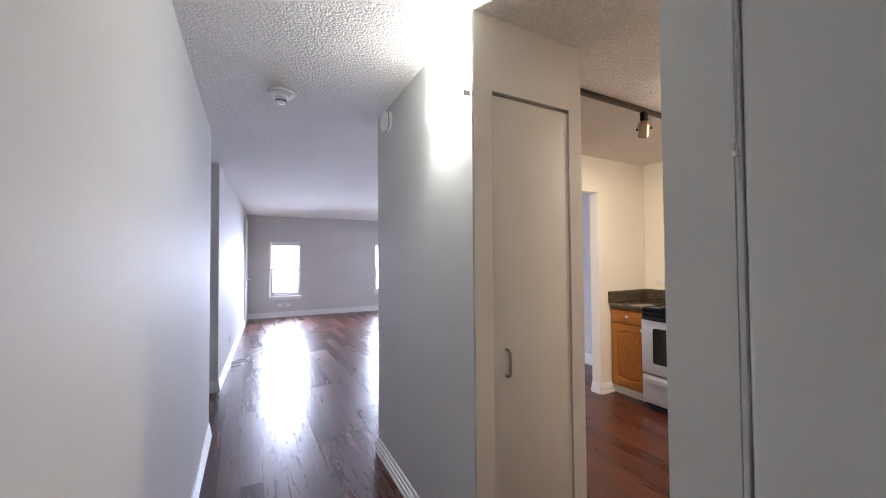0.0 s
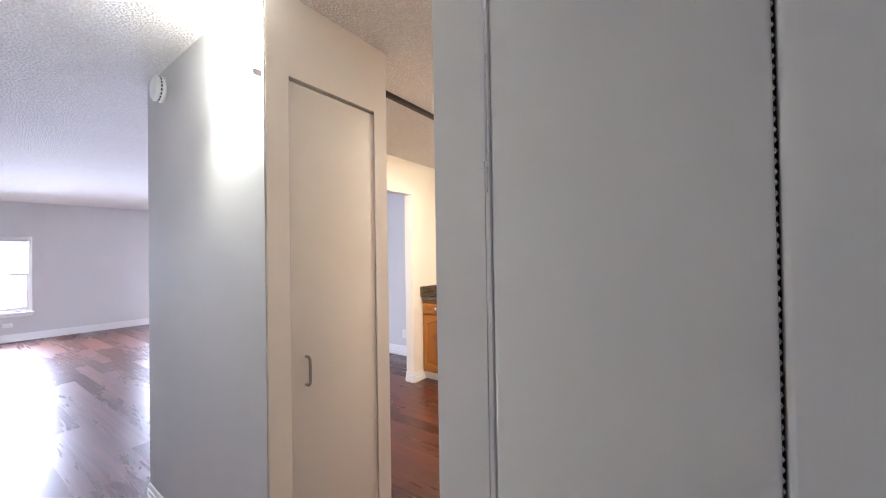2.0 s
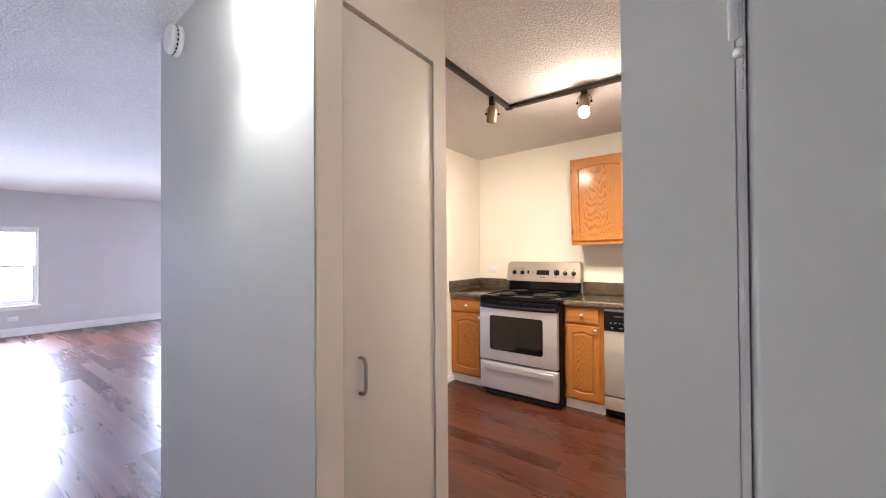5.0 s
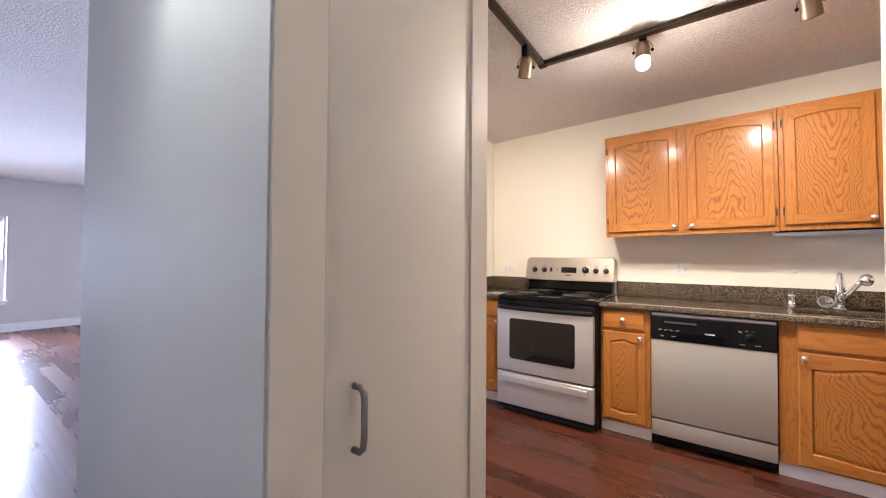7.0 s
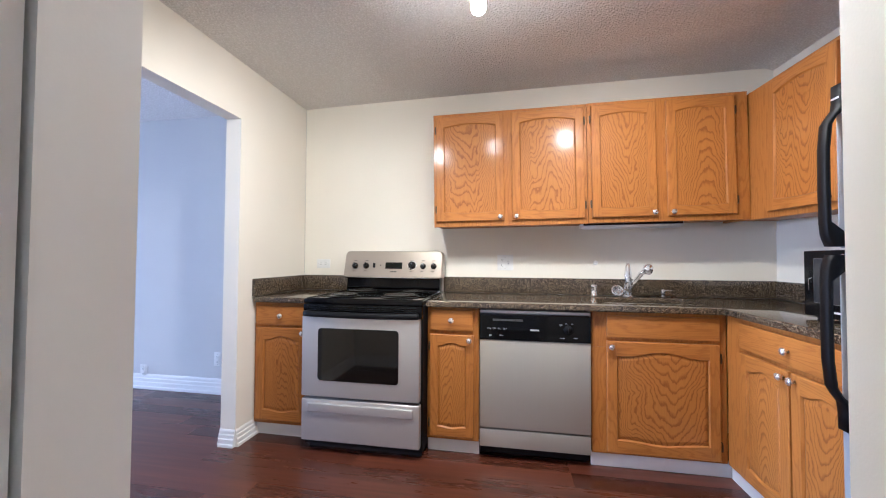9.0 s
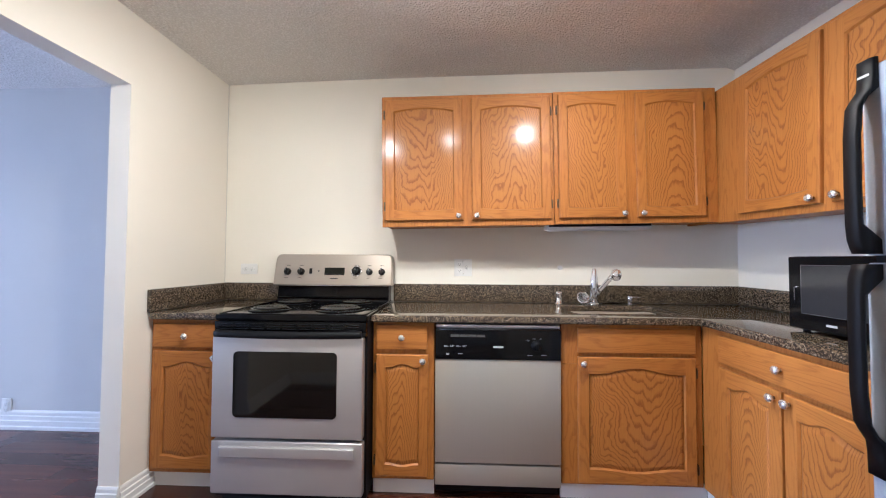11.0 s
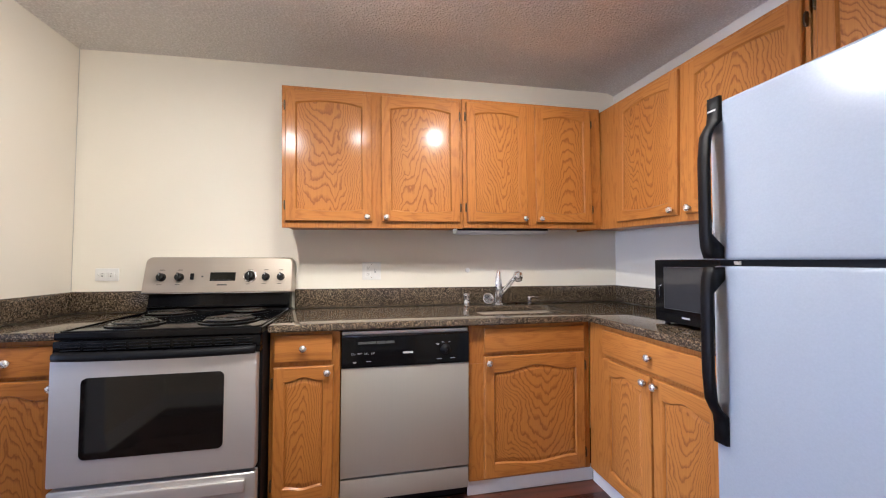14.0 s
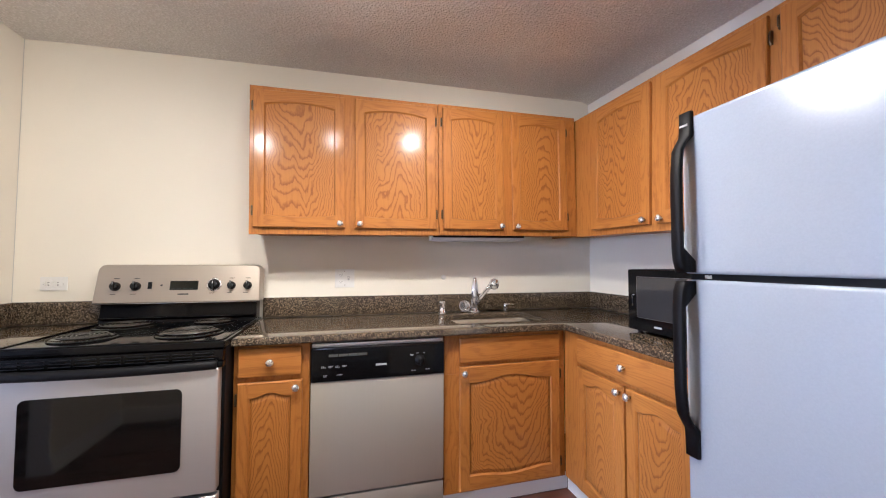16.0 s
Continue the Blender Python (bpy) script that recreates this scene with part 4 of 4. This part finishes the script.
ag = thing("air_gap_cap", "short chrome air gap cap on the granite", "cap", Matrix.Translation((-0.095, -2.265, 0.9182)))
part("cap", lathe([(0.023, 0.0), (0.023, 0.004), (0.020, 0.006), (0.020, 0.062), (0.0215, 0.064), (0.0215, 0.074), (0.018, 0.079), (0.008, 0.081)], 24), CHROME, ag)
so = thing("soap_dispenser", "small chrome soap dispenser by the sink", "soap dispenser", Matrix.Translation((-0.085, -2.715, 0.9182)))
part("neck", lathe([(0.015, 0.0), (0.015, 0.004), (0.010, 0.008), (0.010, 0.022), (0.014, 0.026), (0.014, 0.052), (0.010, 0.055)], 20), CHROME, so)
part("nozzle", tube([(0, 0, 0.046), (-0.01, -0.03, 0.050), (-0.014, -0.052, 0.046)], 0.004, 8), CHROME, so)
sr = thing("sink_strainer", "round steel sink strainer leaning on the splashback", "strainer", Matrix.Translation((-0.075, -2.432, 0.9185)) @ Matrix.Rotation(radians(-62), 4, "Y"))
part("rim", lathe([(0.042, 0.0), (0.042, 0.004), (0.036, 0.006), (0.032, 0.004), (0.030, 0.0)], 28, at=(0.043, 0, 0)), CHROME, sr)
part("basket", lathe([(0.030, -0.0005), (0.028, -0.010), (0.012, -0.014), (0.005, -0.016)], 24, at=(0.043, 0, 0)), IRON, sr)
ul = thing("under_cabinet_light", "slim white light fixture under the wall cabinet, off", "light", UPW)
part("housing", box(2.168, 2.800, -0.205, -0.110, 1.372, 1.4055, 0.004), WPLASTIC, ul)
# black strip added for the shaded gap between cabinet and fixture
part("gap_strip", box(2.175, 2.793, -0.212, -0.2052, 1.388, 1.4052, 0.001, 1), BLACK, ul, "black strip standing in for the dark gap above the fixture")
part("diffuser", box(2.185, 2.785, -0.195, -0.120, 1.367, 1.3715, 0.002), WHITE, ul)

# ---- range ----
rg = thing("range", "freestanding stainless electric range with black coil cooktop", "range", SW @ Matrix.Translation((0.422, 0, 0)))
W = 0.756
part("body", box(0.003, W - 0.003, -0.690, -0.012, 0.03, 0.895, 0.004), BLACK, rg)
# block in the same shade colour fills the dark under the range
part("toe_gap_shade", box(0.02, W - 0.02, -0.66, -0.05, 0.001, 0.029), GAPSHADE, rg)
ct = bmesh.new()
box(0.0, W, -0.722, -0.012, 0.896, 0.926, 0.008, 3, ct)
part("cooktop", ct, ENAMEL, rg, "glossy black enamel cooktop")
part("cooktop_rim", tube([(0.012, -0.05, 0.927), (0.012, -0.70, 0.927), (0.03, -0.712, 0.927), (W - 0.03, -0.712, 0.927), (W - 0.012, -0.70, 0.927), (W - 0.012, -0.05, 0.927)], 0.004, 8), ENAMEL, rg)
for bx, by, br in ((0.19, -0.545, 0.092), (0.19, -0.235, 0.112), (0.565, -0.52, 0.112), (0.565, -0.225, 0.092)):
    pan = part("burner", lathe([(br + 0.018, 0.9265), (br + 0.018, 0.932), (br + 0.010, 0.934), (br, 0.930), (br * 0.5, 0.9272), (br * 0.2, 0.9268)], 36, at=(bx, by, 0)), ENAMEL, rg, "black drip pan with a heating coil")
    turns = 5
    pts = []
    for i in range(turns * 22 + 1):
        q = 2 * math.pi * i / 22
        rr = 0.018 + (br - 0.022) * i / (turns * 22)
        pts.append((bx + rr * math.cos(q), by + rr * math.sin(q), 0.941))
    part("coil", tube(pts, 0.0040, 8, flat=0.8), IRON, pan, "spiral electric heating coil")
# backguard
bg = bmesh.new()
prof = [(-0.012, 0.926), (-0.125, 0.926), (-0.118, 0.945), (-0.105, 1.02), (-0.120, 1.028), (-0.012, 1.03)]
a = [bg.verts.new((0.012, y, z)) for y, z in prof]
c = [bg.verts.new((W - 0.012, y, z)) for y, z in prof]
for i in range(len(prof)):
    k = (i + 1) % len(prof)
    bg.faces.new((a[i], a[k], c[k], c[i]))
bg.faces.new(a[::-1])
bg.faces.new(c)
part("backguard_base", bg, ENAMEL, rg)
cp = bmesh.new()
pts = []
R = 0.035
zb, zt = 1.031, 1.231
outline = [(-0.014, zb), (W + 0.010, zb)]
outline += [(W + 0.010 - 0.004 - R + R * math.cos(q), zt - R + R * math.sin(q)) for q in [i * math.pi / 14 for i in range(8)]]
outline += [(-0.010 + R + R * math.cos(q), zt - R + R * math.sin(q)) for q in [math.pi / 2 + i * math.pi / 14 for i in range(8)]]
fr = [cp.verts.new((x, -0.128 + (z - zb) * 0.22, z)) for x, z in outline]
f2 = [cp.verts.new((W / 2 + (x - W / 2) * 0.988, -0.134 + (z - zb) * 0.22, zb + 0.004 + (z - zb) * 0.955)) for x, z in outline]
bk = [cp.verts.new((x, -0.012, z)) for x, z in outline]
for i in range(len(outline)):
    k = (i + 1) % len(outline)
    cp.faces.new((fr[i], fr[k], bk[k], bk[i]))
    cp.faces.new((fr[i], fr[k], f2[k], f2[i]))
cp.faces.new(bk)
cp.faces.new(f2)
cpo = part("control_panel", cp, PANELSTEEL, rg, "brushed stainless control panel")
PANEL = Matrix.Translation((0, -0.1345, zb)) @ Matrix.Rotation(-math.atan(0.22), 4, "X")
for kx, kr in ((0.078, 0.023), (0.168, 0.023), (0.532, 0.030), (0.618, 0.022), (0.700, 0.022)):
    kn = part("dial", lathe([(kr, 0.0), (kr, 0.006), (kr * 0.82, 0.010), (kr * 0.78, 0.024), (kr * 0.5, 0.026)], 24, "y", at=(kx, 0, 0.088 + (0.006 if kr > 0.025 else 0))), DIALP, rg, "round black dial", m=PANEL)
    part("grip", box(kx - 0.005, kx + 0.005, -0.034, -0.0265, 0.066, 0.110, 0.002), DIALP, kn)
    part("pointer", box(kx - 0.0012, kx + 0.0012, -0.0348, -0.0343, 0.094, 0.108), PRINT, kn)
part("display", box(0.322, 0.455, -0.0022, -0.0001, 0.066, 0.116, 0.001, 1), LCD, cpo, m=PANEL)
part("rocker", box(0.222, 0.240, -0.006, -0.0001, 0.074, 0.110, 0.0015), BLACK, cpo, m=PANEL)
part("indicator", box(0.278, 0.288, -0.002, -0.0001, 0.088, 0.097, 0.001, 1), PRINTD, cpo, m=PANEL)
part("badge", box(0.362, 0.412, -0.0012, -0.0001, 0.040, 0.047), PRINTD, cpo, m=PANEL)
pr = bmesh.new()
for kx in (0.078, 0.168, 0.532, 0.618, 0.700):
    box(kx - 0.012, kx + 0.012, -0.0008, -0.0001, 0.128, 0.132, bm=pr)
    box(kx - 0.020, kx + 0.004, -0.0008, -0.0001, 0.046, 0.049, bm=pr)
for i in range(4):
    box(0.33 + i * 0.028, 0.348 + i * 0.028, -0.0028, -0.0023, 0.070, 0.073, bm=pr)
part("printing", pr, PRINTD, cpo, m=PANEL)
part("dial_ring", lathe([(0.036, 0.0), (0.036, 0.0012), (0.031, 0.0018)], 28, "y", at=(0.532, 0, 0.094)), NICKEL, cpo, "thin silver ring round the oven dial", m=PANEL)
part("panel_lip", tube([(0.006, -0.131, 1.028), (W - 0.006, -0.131, 1.028)], 0.0032, 8), CHROME, cpo, "thin bright lip under the panel")
part("ledge", tube([(0.016, -0.126, 0.952), (W - 0.016, -0.126, 0.952)], 0.009, 12, flat=0.7), ENAMEL, rg, "rounded black ledge")
# oven door
od = bmesh.new()
box(0.004, W - 0.014, -0.742, -0.692, 0.338, 0.822, 0.009, 3, od)
odo = part("oven_door", od, STEEL, rg, "stainless oven door with a black window")
wn_ = bmesh.new()
R = 0.022
x0, x1, z0, z1 = 0.112, 0.618, 0.437, 0.752
ol = []
for cx, cz, a0 in ((x1 - R, z1 - R, 0), (x0 + R, z1 - R, 90), (x0 + R, z0 + R, 180), (x1 - R, z0 + R, 270)):
    ol += [(cx + R * math.cos(radians(a0 + 15 * k)), cz + R * math.sin(radians(a0 + 15 * k))) for k in range(7)]
fv = [wn_.verts.new((x, -0.7455, z)) for x, z in ol]
bv = [wn_.verts.new((x, -0.7415, z)) for x, z in ol]
wn_.faces.new(fv)
for i in range(len(ol)):
    k = (i + 1) % len(ol)
    wn_.faces.new((fv[i], fv[k], bv[k], bv[i]))
part("window", wn_, DARKGLASS, odo, "black oven window glass")
part("vent_strip", box(0.004, W - 0.004, -0.728, -0.690, 0.848, 0.893, 0.003), ENAMEL, rg)
vt = part("door_top", box(0.002, W - 0.002, -0.735, -0.695, 0.824, 0.846, 0.003), ENAMEL, rg)
for r_ in range(3):
    for i in range(9):
        part("vent_louvre", box(0.030 + i * 0.078, 0.030 + i * 0.078 + 0.066, -0.7325, -0.7275, 0.856 + r_ * 0.0115, 0.8598 + r_ * 0.0115, 0.0008, 1), BLACK, rg)
pts = []
for i in range(25):
    k = i / 24
    pts.append((0.020 + (W - 0.040) * k, -0.744 - 0.012 * math.sin(math.pi * k) ** 0.5, 0.838 - 0.004 * math.sin(math.pi * k)))
part("handle", tube(pts, 0.0145, 12, flat=1.25), BLACK, odo, "bowed black oven handle")
dw_ = bmesh.new()
box(0.004, W - 0.012, -0.738, -0.692, 0.070, 0.322, 0.010, 3, dw_)
dro = part("drawer", dw_, STEEL, rg, "stainless storage drawer")
part("drawer_pull", box(0.05, W - 0.05, -0.7545, -0.7375, 0.248, 0.302, 0.008, 4), STEEL, dro)

# ---- dishwasher ----
ds = thing("dishwasher", "built-in dishwasher with stainless door and black controls", "dishwasher", SW @ Matrix.Translation((1.503, 0, 0)))
W2 = 0.628
part("tub", box(0.004, W2 - 0.004, -0.575, -0.02, 0.02, 0.876), BLACK, ds)
cpd = part("control_panel", box(0.001, W2 - 0.001, -0.632, -0.578, 0.700, 0.852, 0.006, 3), ENAMEL, ds, "glossy black control panel")
part("top_strip", box(0.004, W2 - 0.004, -0.620, -0.580, 0.855, 0.872, 0.003), STEEL, ds)
part("door_panel", box(0.001, W2 - 0.001, -0.626, -0.578, 0.187, 0.698, 0.003), STEELV, ds, "brushed stainless door panel")
part("lower_panel", box(0.001, W2 - 0.001, -0.622, -0.578, 0.074, 0.176, 0.004), STEELV, ds, "brushed stainless lower panel")
part("kick_plate", box(0.01, W2 - 0.01, -0.540, -0.530, 0.004, 0.072), BLACK, ds)
for i in range(4):
    part("latch_bar", box(0.078 + i * 0.044, 0.119 + i * 0.044, -0.6335, -0.6322, 0.812, 0.824, 0.0004, 1), PRINTD, cpd)
part("top_lip", tube([(0.004, -0.630, 0.850), (W2 - 0.004, -0.630, 0.850)], 0.0045, 10), DIALP, cpd)
dl = part("dial", lathe([(0.026, 0.0), (0.026, 0.004), (0.018, 0.008), (0.017, 0.020), (0.010, 0.022)], 24, "y", at=(0.505, -0.632, 0.772)), BLACK, ds)
part("dial_grip", box(0.501, 0.509, -0.660, -0.6545, 0.756, 0.788, 0.0015), BLACK, dl)
part("badge", box(0.292, 0.342, -0.6332, -0.6322, 0.760, 0.769), PRINT, cpd)
pr = bmesh.new()
for i in range(4):
    for k, zz in enumerate((0.7685, 0.7635)):
        for q in range(2 + (i + k) % 2):
            box(0.046 + i * 0.031 + q * 0.0075, 0.051 + i * 0.031 + q * 0.0075, -0.6329, -0.6322, zz, zz + 0.0022, bm=pr)
for b in ((0.055, 0.072, 0.728), (0.115, 0.140, 0.728), (0.057, 0.070, 0.723), (0.455, 0.472, 0.800), (0.487, 0.498, 0.806), (0.520, 0.530, 0.806), (0.46, 0.485, 0.724), (0.53, 0.555, 0.726), (0.460, 0.470, 0.795)):
    box(b[0], b[1], -0.6329, -0.6322, b[2], b[2] + 0.0022, bm=pr)
part("printing", pr, PRINT, cpd)

# ---- refrigerator ----
rf = thing("refrigerator", "tall two-door silver-grey refrigerator with black handles", "refrigerator", FW @ Matrix.Translation((1.497, 0.035, 0)))
W3 = 0.705
part("cabinet", box(0.004, W3 - 0.004, -0.745, -0.06, 0.03, 1.688, 0.006), FRIDGESIDE, rf)
part("toe_grille", box(0.01, W3 - 0.01, -0.75, -0.70, 0.004, 0.075, 0.003), BLACK, rf)
lo = part("fresh_food_door", box(0.0, W3, -0.820, -0.752, 0.085, 1.197, 0.012, 4), FRIDGEP, rf, "silver-grey lower door")
up = part("freezer_door", box(0.0, W3, -0.820, -0.752, 1.215, 1.702, 0.012, 4), FRIDGEP, rf, "silver-grey freezer door")
part("gasket", box(0.008, W3 - 0.008, -0.800, -0.7465, 0.09, 1.695), BLACK, rf)
part("seam_clip", box(0.055, 0.075, -0.8035, -0.8005, 1.201, 1.211), NICKEL, rf)


def fridge_handle(parent, z_end, z_seam):
    """A flat black bar that bows out from a long foot at z_end to a short foot at the seam."""
    sgn = 1 if z_seam > z_end else -1
    L = abs(z_seam - z_end)
    prof = [(0.0, 0.012), (0.10, 0.013), (0.155, 0.016), (0.20, 0.034), (0.25, 0.048), (0.40, 0.055), (0.65, 0.056), (0.85, 0.055), (0.93, 0.052), (0.97, 0.046), (1.0, 0.040)]
    bm = bmesh.new()
    rings = []
    for k, out in prof:
        z = z_end + sgn * L * k
        thick = 0.012 if 0.15 < k < 0.9 else 0.010 + out * 0.4
        wdt = 0.0215 if k < 0.16 else 0.0185
        if k >= 0.93:
            thick = out + 0.006
        cx = 0.022
        y1 = -0.820 - out
        y0 = min(-0.8195, y1 + thick) if not (k < 0.16 or k >= 0.93) else -0.8195
        rings.append([bm.verts.new(p) for p in ((cx - wdt, y0, z), (cx - wdt, y1 + 0.004, z), (cx - wdt + 0.004, y1, z), (cx + wdt - 0.004, y1, z), (cx + wdt, y1 + 0.004, z), (cx + wdt, y0, z))])
    for a, c in zip(rings, rings[1:]):
        for i in range(6):
            j = (i + 1) % 6
            bm.faces.new((a[i], a[j], c[j], c[i]))
    bm.faces.new(rings[0])
    bm.faces.new(rings[-1][::-1])
    smooth_by(bm, 40)
    h = part("handle", bm, BLACK, parent, "bowed black plastic handle")
    return h


h1 = fridge_handle(up, 1.716, 1.219)
h2 = fridge_handle(lo, 0.665, 1.193)
part("badge", box(0.006, 0.034, -0.8335, -0.8320, 1.672, 1.678), PRINT, h1)
part("badge_plate", box(0.005, 0.035, -0.8318, -0.8312, 1.657, 1.692), ENAMEL, h1)

# ---- microwave ----
mw = thing("microwave", "black countertop microwave with a dark glass door", "microwave", FW @ Matrix.Translation((0.912, 0, 0)))
W4 = 0.455
part("case", box(0.0, W4, -0.455, -0.10, 0.932, 1.220, 0.005), BLACK, mw)
fd = part("door", box(0.002, W4 - 0.10, -0.474, -0.456, 0.934, 1.218, 0.005, 3), ENAMEL, mw)
part("door_glass", box(0.060, W4 - 0.115, -0.4762, -0.4742, 0.995, 1.185, 0.001, 1), OVENGLASS, fd)
part("control_panel", box(W4 - 0.098, W4 - 0.002, -0.472, -0.456, 0.934, 1.218, 0.004), ENAMEL, mw)
for _a, _b in (((0.060, 0.995), (0.340, 0.995)), ((0.060, 1.185), (0.340, 1.185)), ((0.060, 0.995), (0.060, 1.185))):
    part("window_line", tube([(_a[0], -0.4765, _a[1]), (_b[0], -0.4765, _b[1])], 0.0012, 6), PRINTD, fd)
part("trim_line", tube([(0.030, -0.4755, 1.045), (0.030, -0.4755, 1.095), (0.045, -0.4755, 1.100)], 0.0016, 6), NICKEL, fd)
part("badge", box(0.155, 0.195, -0.4752, -0.4742, 0.958, 0.966), PRINT, fd)
for fx in (0.03, W4 - 0.03):
    for fy_ in (-0.43, -0.13):
        part("foot", lathe([(0.012, 0.9185), (0.014, 0.9318)], 12, at=(fx, fy_, 0)), BLACK, mw)

# ---- track lighting ----
tr = thing("track_light", "L-shaped bronze ceiling lighting track with lamp heads", "track light")
part("rail", box(-2.44, -1.262, -1.018, -0.982, 2.396, 2.4195, 0.002), BRONZE, tr)
part("rail", box(-1.298, -1.262, -2.42, -1.020, 2.396, 2.4195, 0.002), BRONZE, tr)
part("corner_joint", box(-1.302, -1.258, -1.024, -0.976, 2.393, 2.4193, 0.003), BLACK, tr)
for (e, a_), piv in zip(HEADS, PIVOTS):
    e, a_, piv = Vector(e), Vector(a_), Vector(piv)
    px, py = piv.x, piv.y
    ad = part("adapter", box(px - 0.019, px + 0.019, py - 0.017, py + 0.017, piv.z + 0.058, 2.3955, 0.003), BLACK, tr)
    aim = (a_ - e).normalized()
    m = look(piv, piv + aim)
    hd = part("lamp_head", lathe([(0.014, 0.052), (0.027, 0.045), (0.034, 0.026), (0.036, -0.045), (0.037, -0.047), (0.037, -0.054), (0.033, -0.054), (0.032, -0.030)], 28), HEADM, tr, "brushed bronze cylinder lamp head", m=m)
    globe = -1.8 < e.y < -1.2
    bulb_shape = [(0.016, -0.034), (0.020, -0.048), (0.029, -0.062), (0.033, -0.078), (0.030, -0.094), (0.019, -0.106), (0.006, -0.111)] if globe else [(0.0312, -0.034), (0.031, -0.040), (0.023, -0.045), (0.010, -0.047)]
    bulb = part("bulb", lathe(bulb_shape, 24), BULB, hd, "lit globe bulb" if globe else "lit bulb face")
    bulb.visible_shadow = False
    side = aim.cross(Vector((0, 0, 1))).normalized()
    yk = [piv + side * 0.042 + Vector((0, 0, -0.002)), piv + side * 0.043 + Vector((0, 0, 0.024)), piv + side * 0.026 + Vector((0, 0, 0.050)), piv + Vector((0, 0, 0.062)), piv - side * 0.026 + Vector((0, 0, 0.050)), piv - side * 0.043 + Vector((0, 0, 0.024)), piv - side * 0.042 + Vector((0, 0, -0.002))]
    part("yoke", tube(yk, 0.0028, 8), HEADM, tr)
    for s in (-1, 1):
        sc_ = part("thumb_screw", lathe([(0.004, -0.004), (0.008, 0.0), (0.008, 0.008), (0.004, 0.010)], 10), BLACK, tr)
        sc_.matrix_world = Matrix.Translation(piv + side * s * 0.040) @ (side * s).to_track_quat("Z", "Y").to_matrix().to_4x4()

# ---- floor planks ----
PW, PL = 0.127, 1.219


def plank_mesh(w, l):
    e = 0.00012
    vs = [(0.0001, 0, -0.010), (w - 0.0001, 0, -0.010), (w - 0.0001, l, -0.010), (0.0001, l, -0.010)]
    vs += [(x, y, -0.0001) for x, y, _ in vs[:4]]
    vs += [(0.0001 + e, e, 0.0), (w - 0.0001 - e, e, 0.0), (w - 0.0001 - e, l - e, 0.0), (0.0001 + e, l - e, 0.0)]
    fs = [(8, 9, 10, 11)]
    for lo_, hi in ((0, 4), (4, 8)):
        for i in range(4):
            k = (i + 1) % 4
            fs.append((lo_ + i, lo_ + k, hi + k, hi + i))
    return vs, fs


pv, pf = plank_mesh(PW, PL)
pme = bpy.data.meshes.new("plank")
pme.from_pydata(pv, [], pf)
pme.materials.append(FLOOR)
random.seed(11)
rv, rf_ = [], []
col = 0
x = -5.38
while x < 0.2:
    y = -4.45 - random.random() * PL
    while y < 7.45:
        near = -4.40 < x < -0.55 and -3.5 < y < 2.6 and not (x < -3.3 and y < -3.2)
        if near:
            p = new("plank", pme)
            p.parent = FLOOR_OB
            p.location = (x, y, 0)
        else:
            b = len(rv)
            rv += [(x + q[0], min(7.45, max(-4.45, y + q[1])), q[2]) for q in pv]
            rf_ += [tuple(b + i for i in f) for f in pf]
        y += PL
    x += PW
me = bpy.data.meshes.new("far_planks")
me.from_pydata(rv, [], rf_)
me.materials.append(FLOOR)
fp = new("far_planks", me)
fp.parent = FLOOR_OB
tagged(fp, kind="stuff")
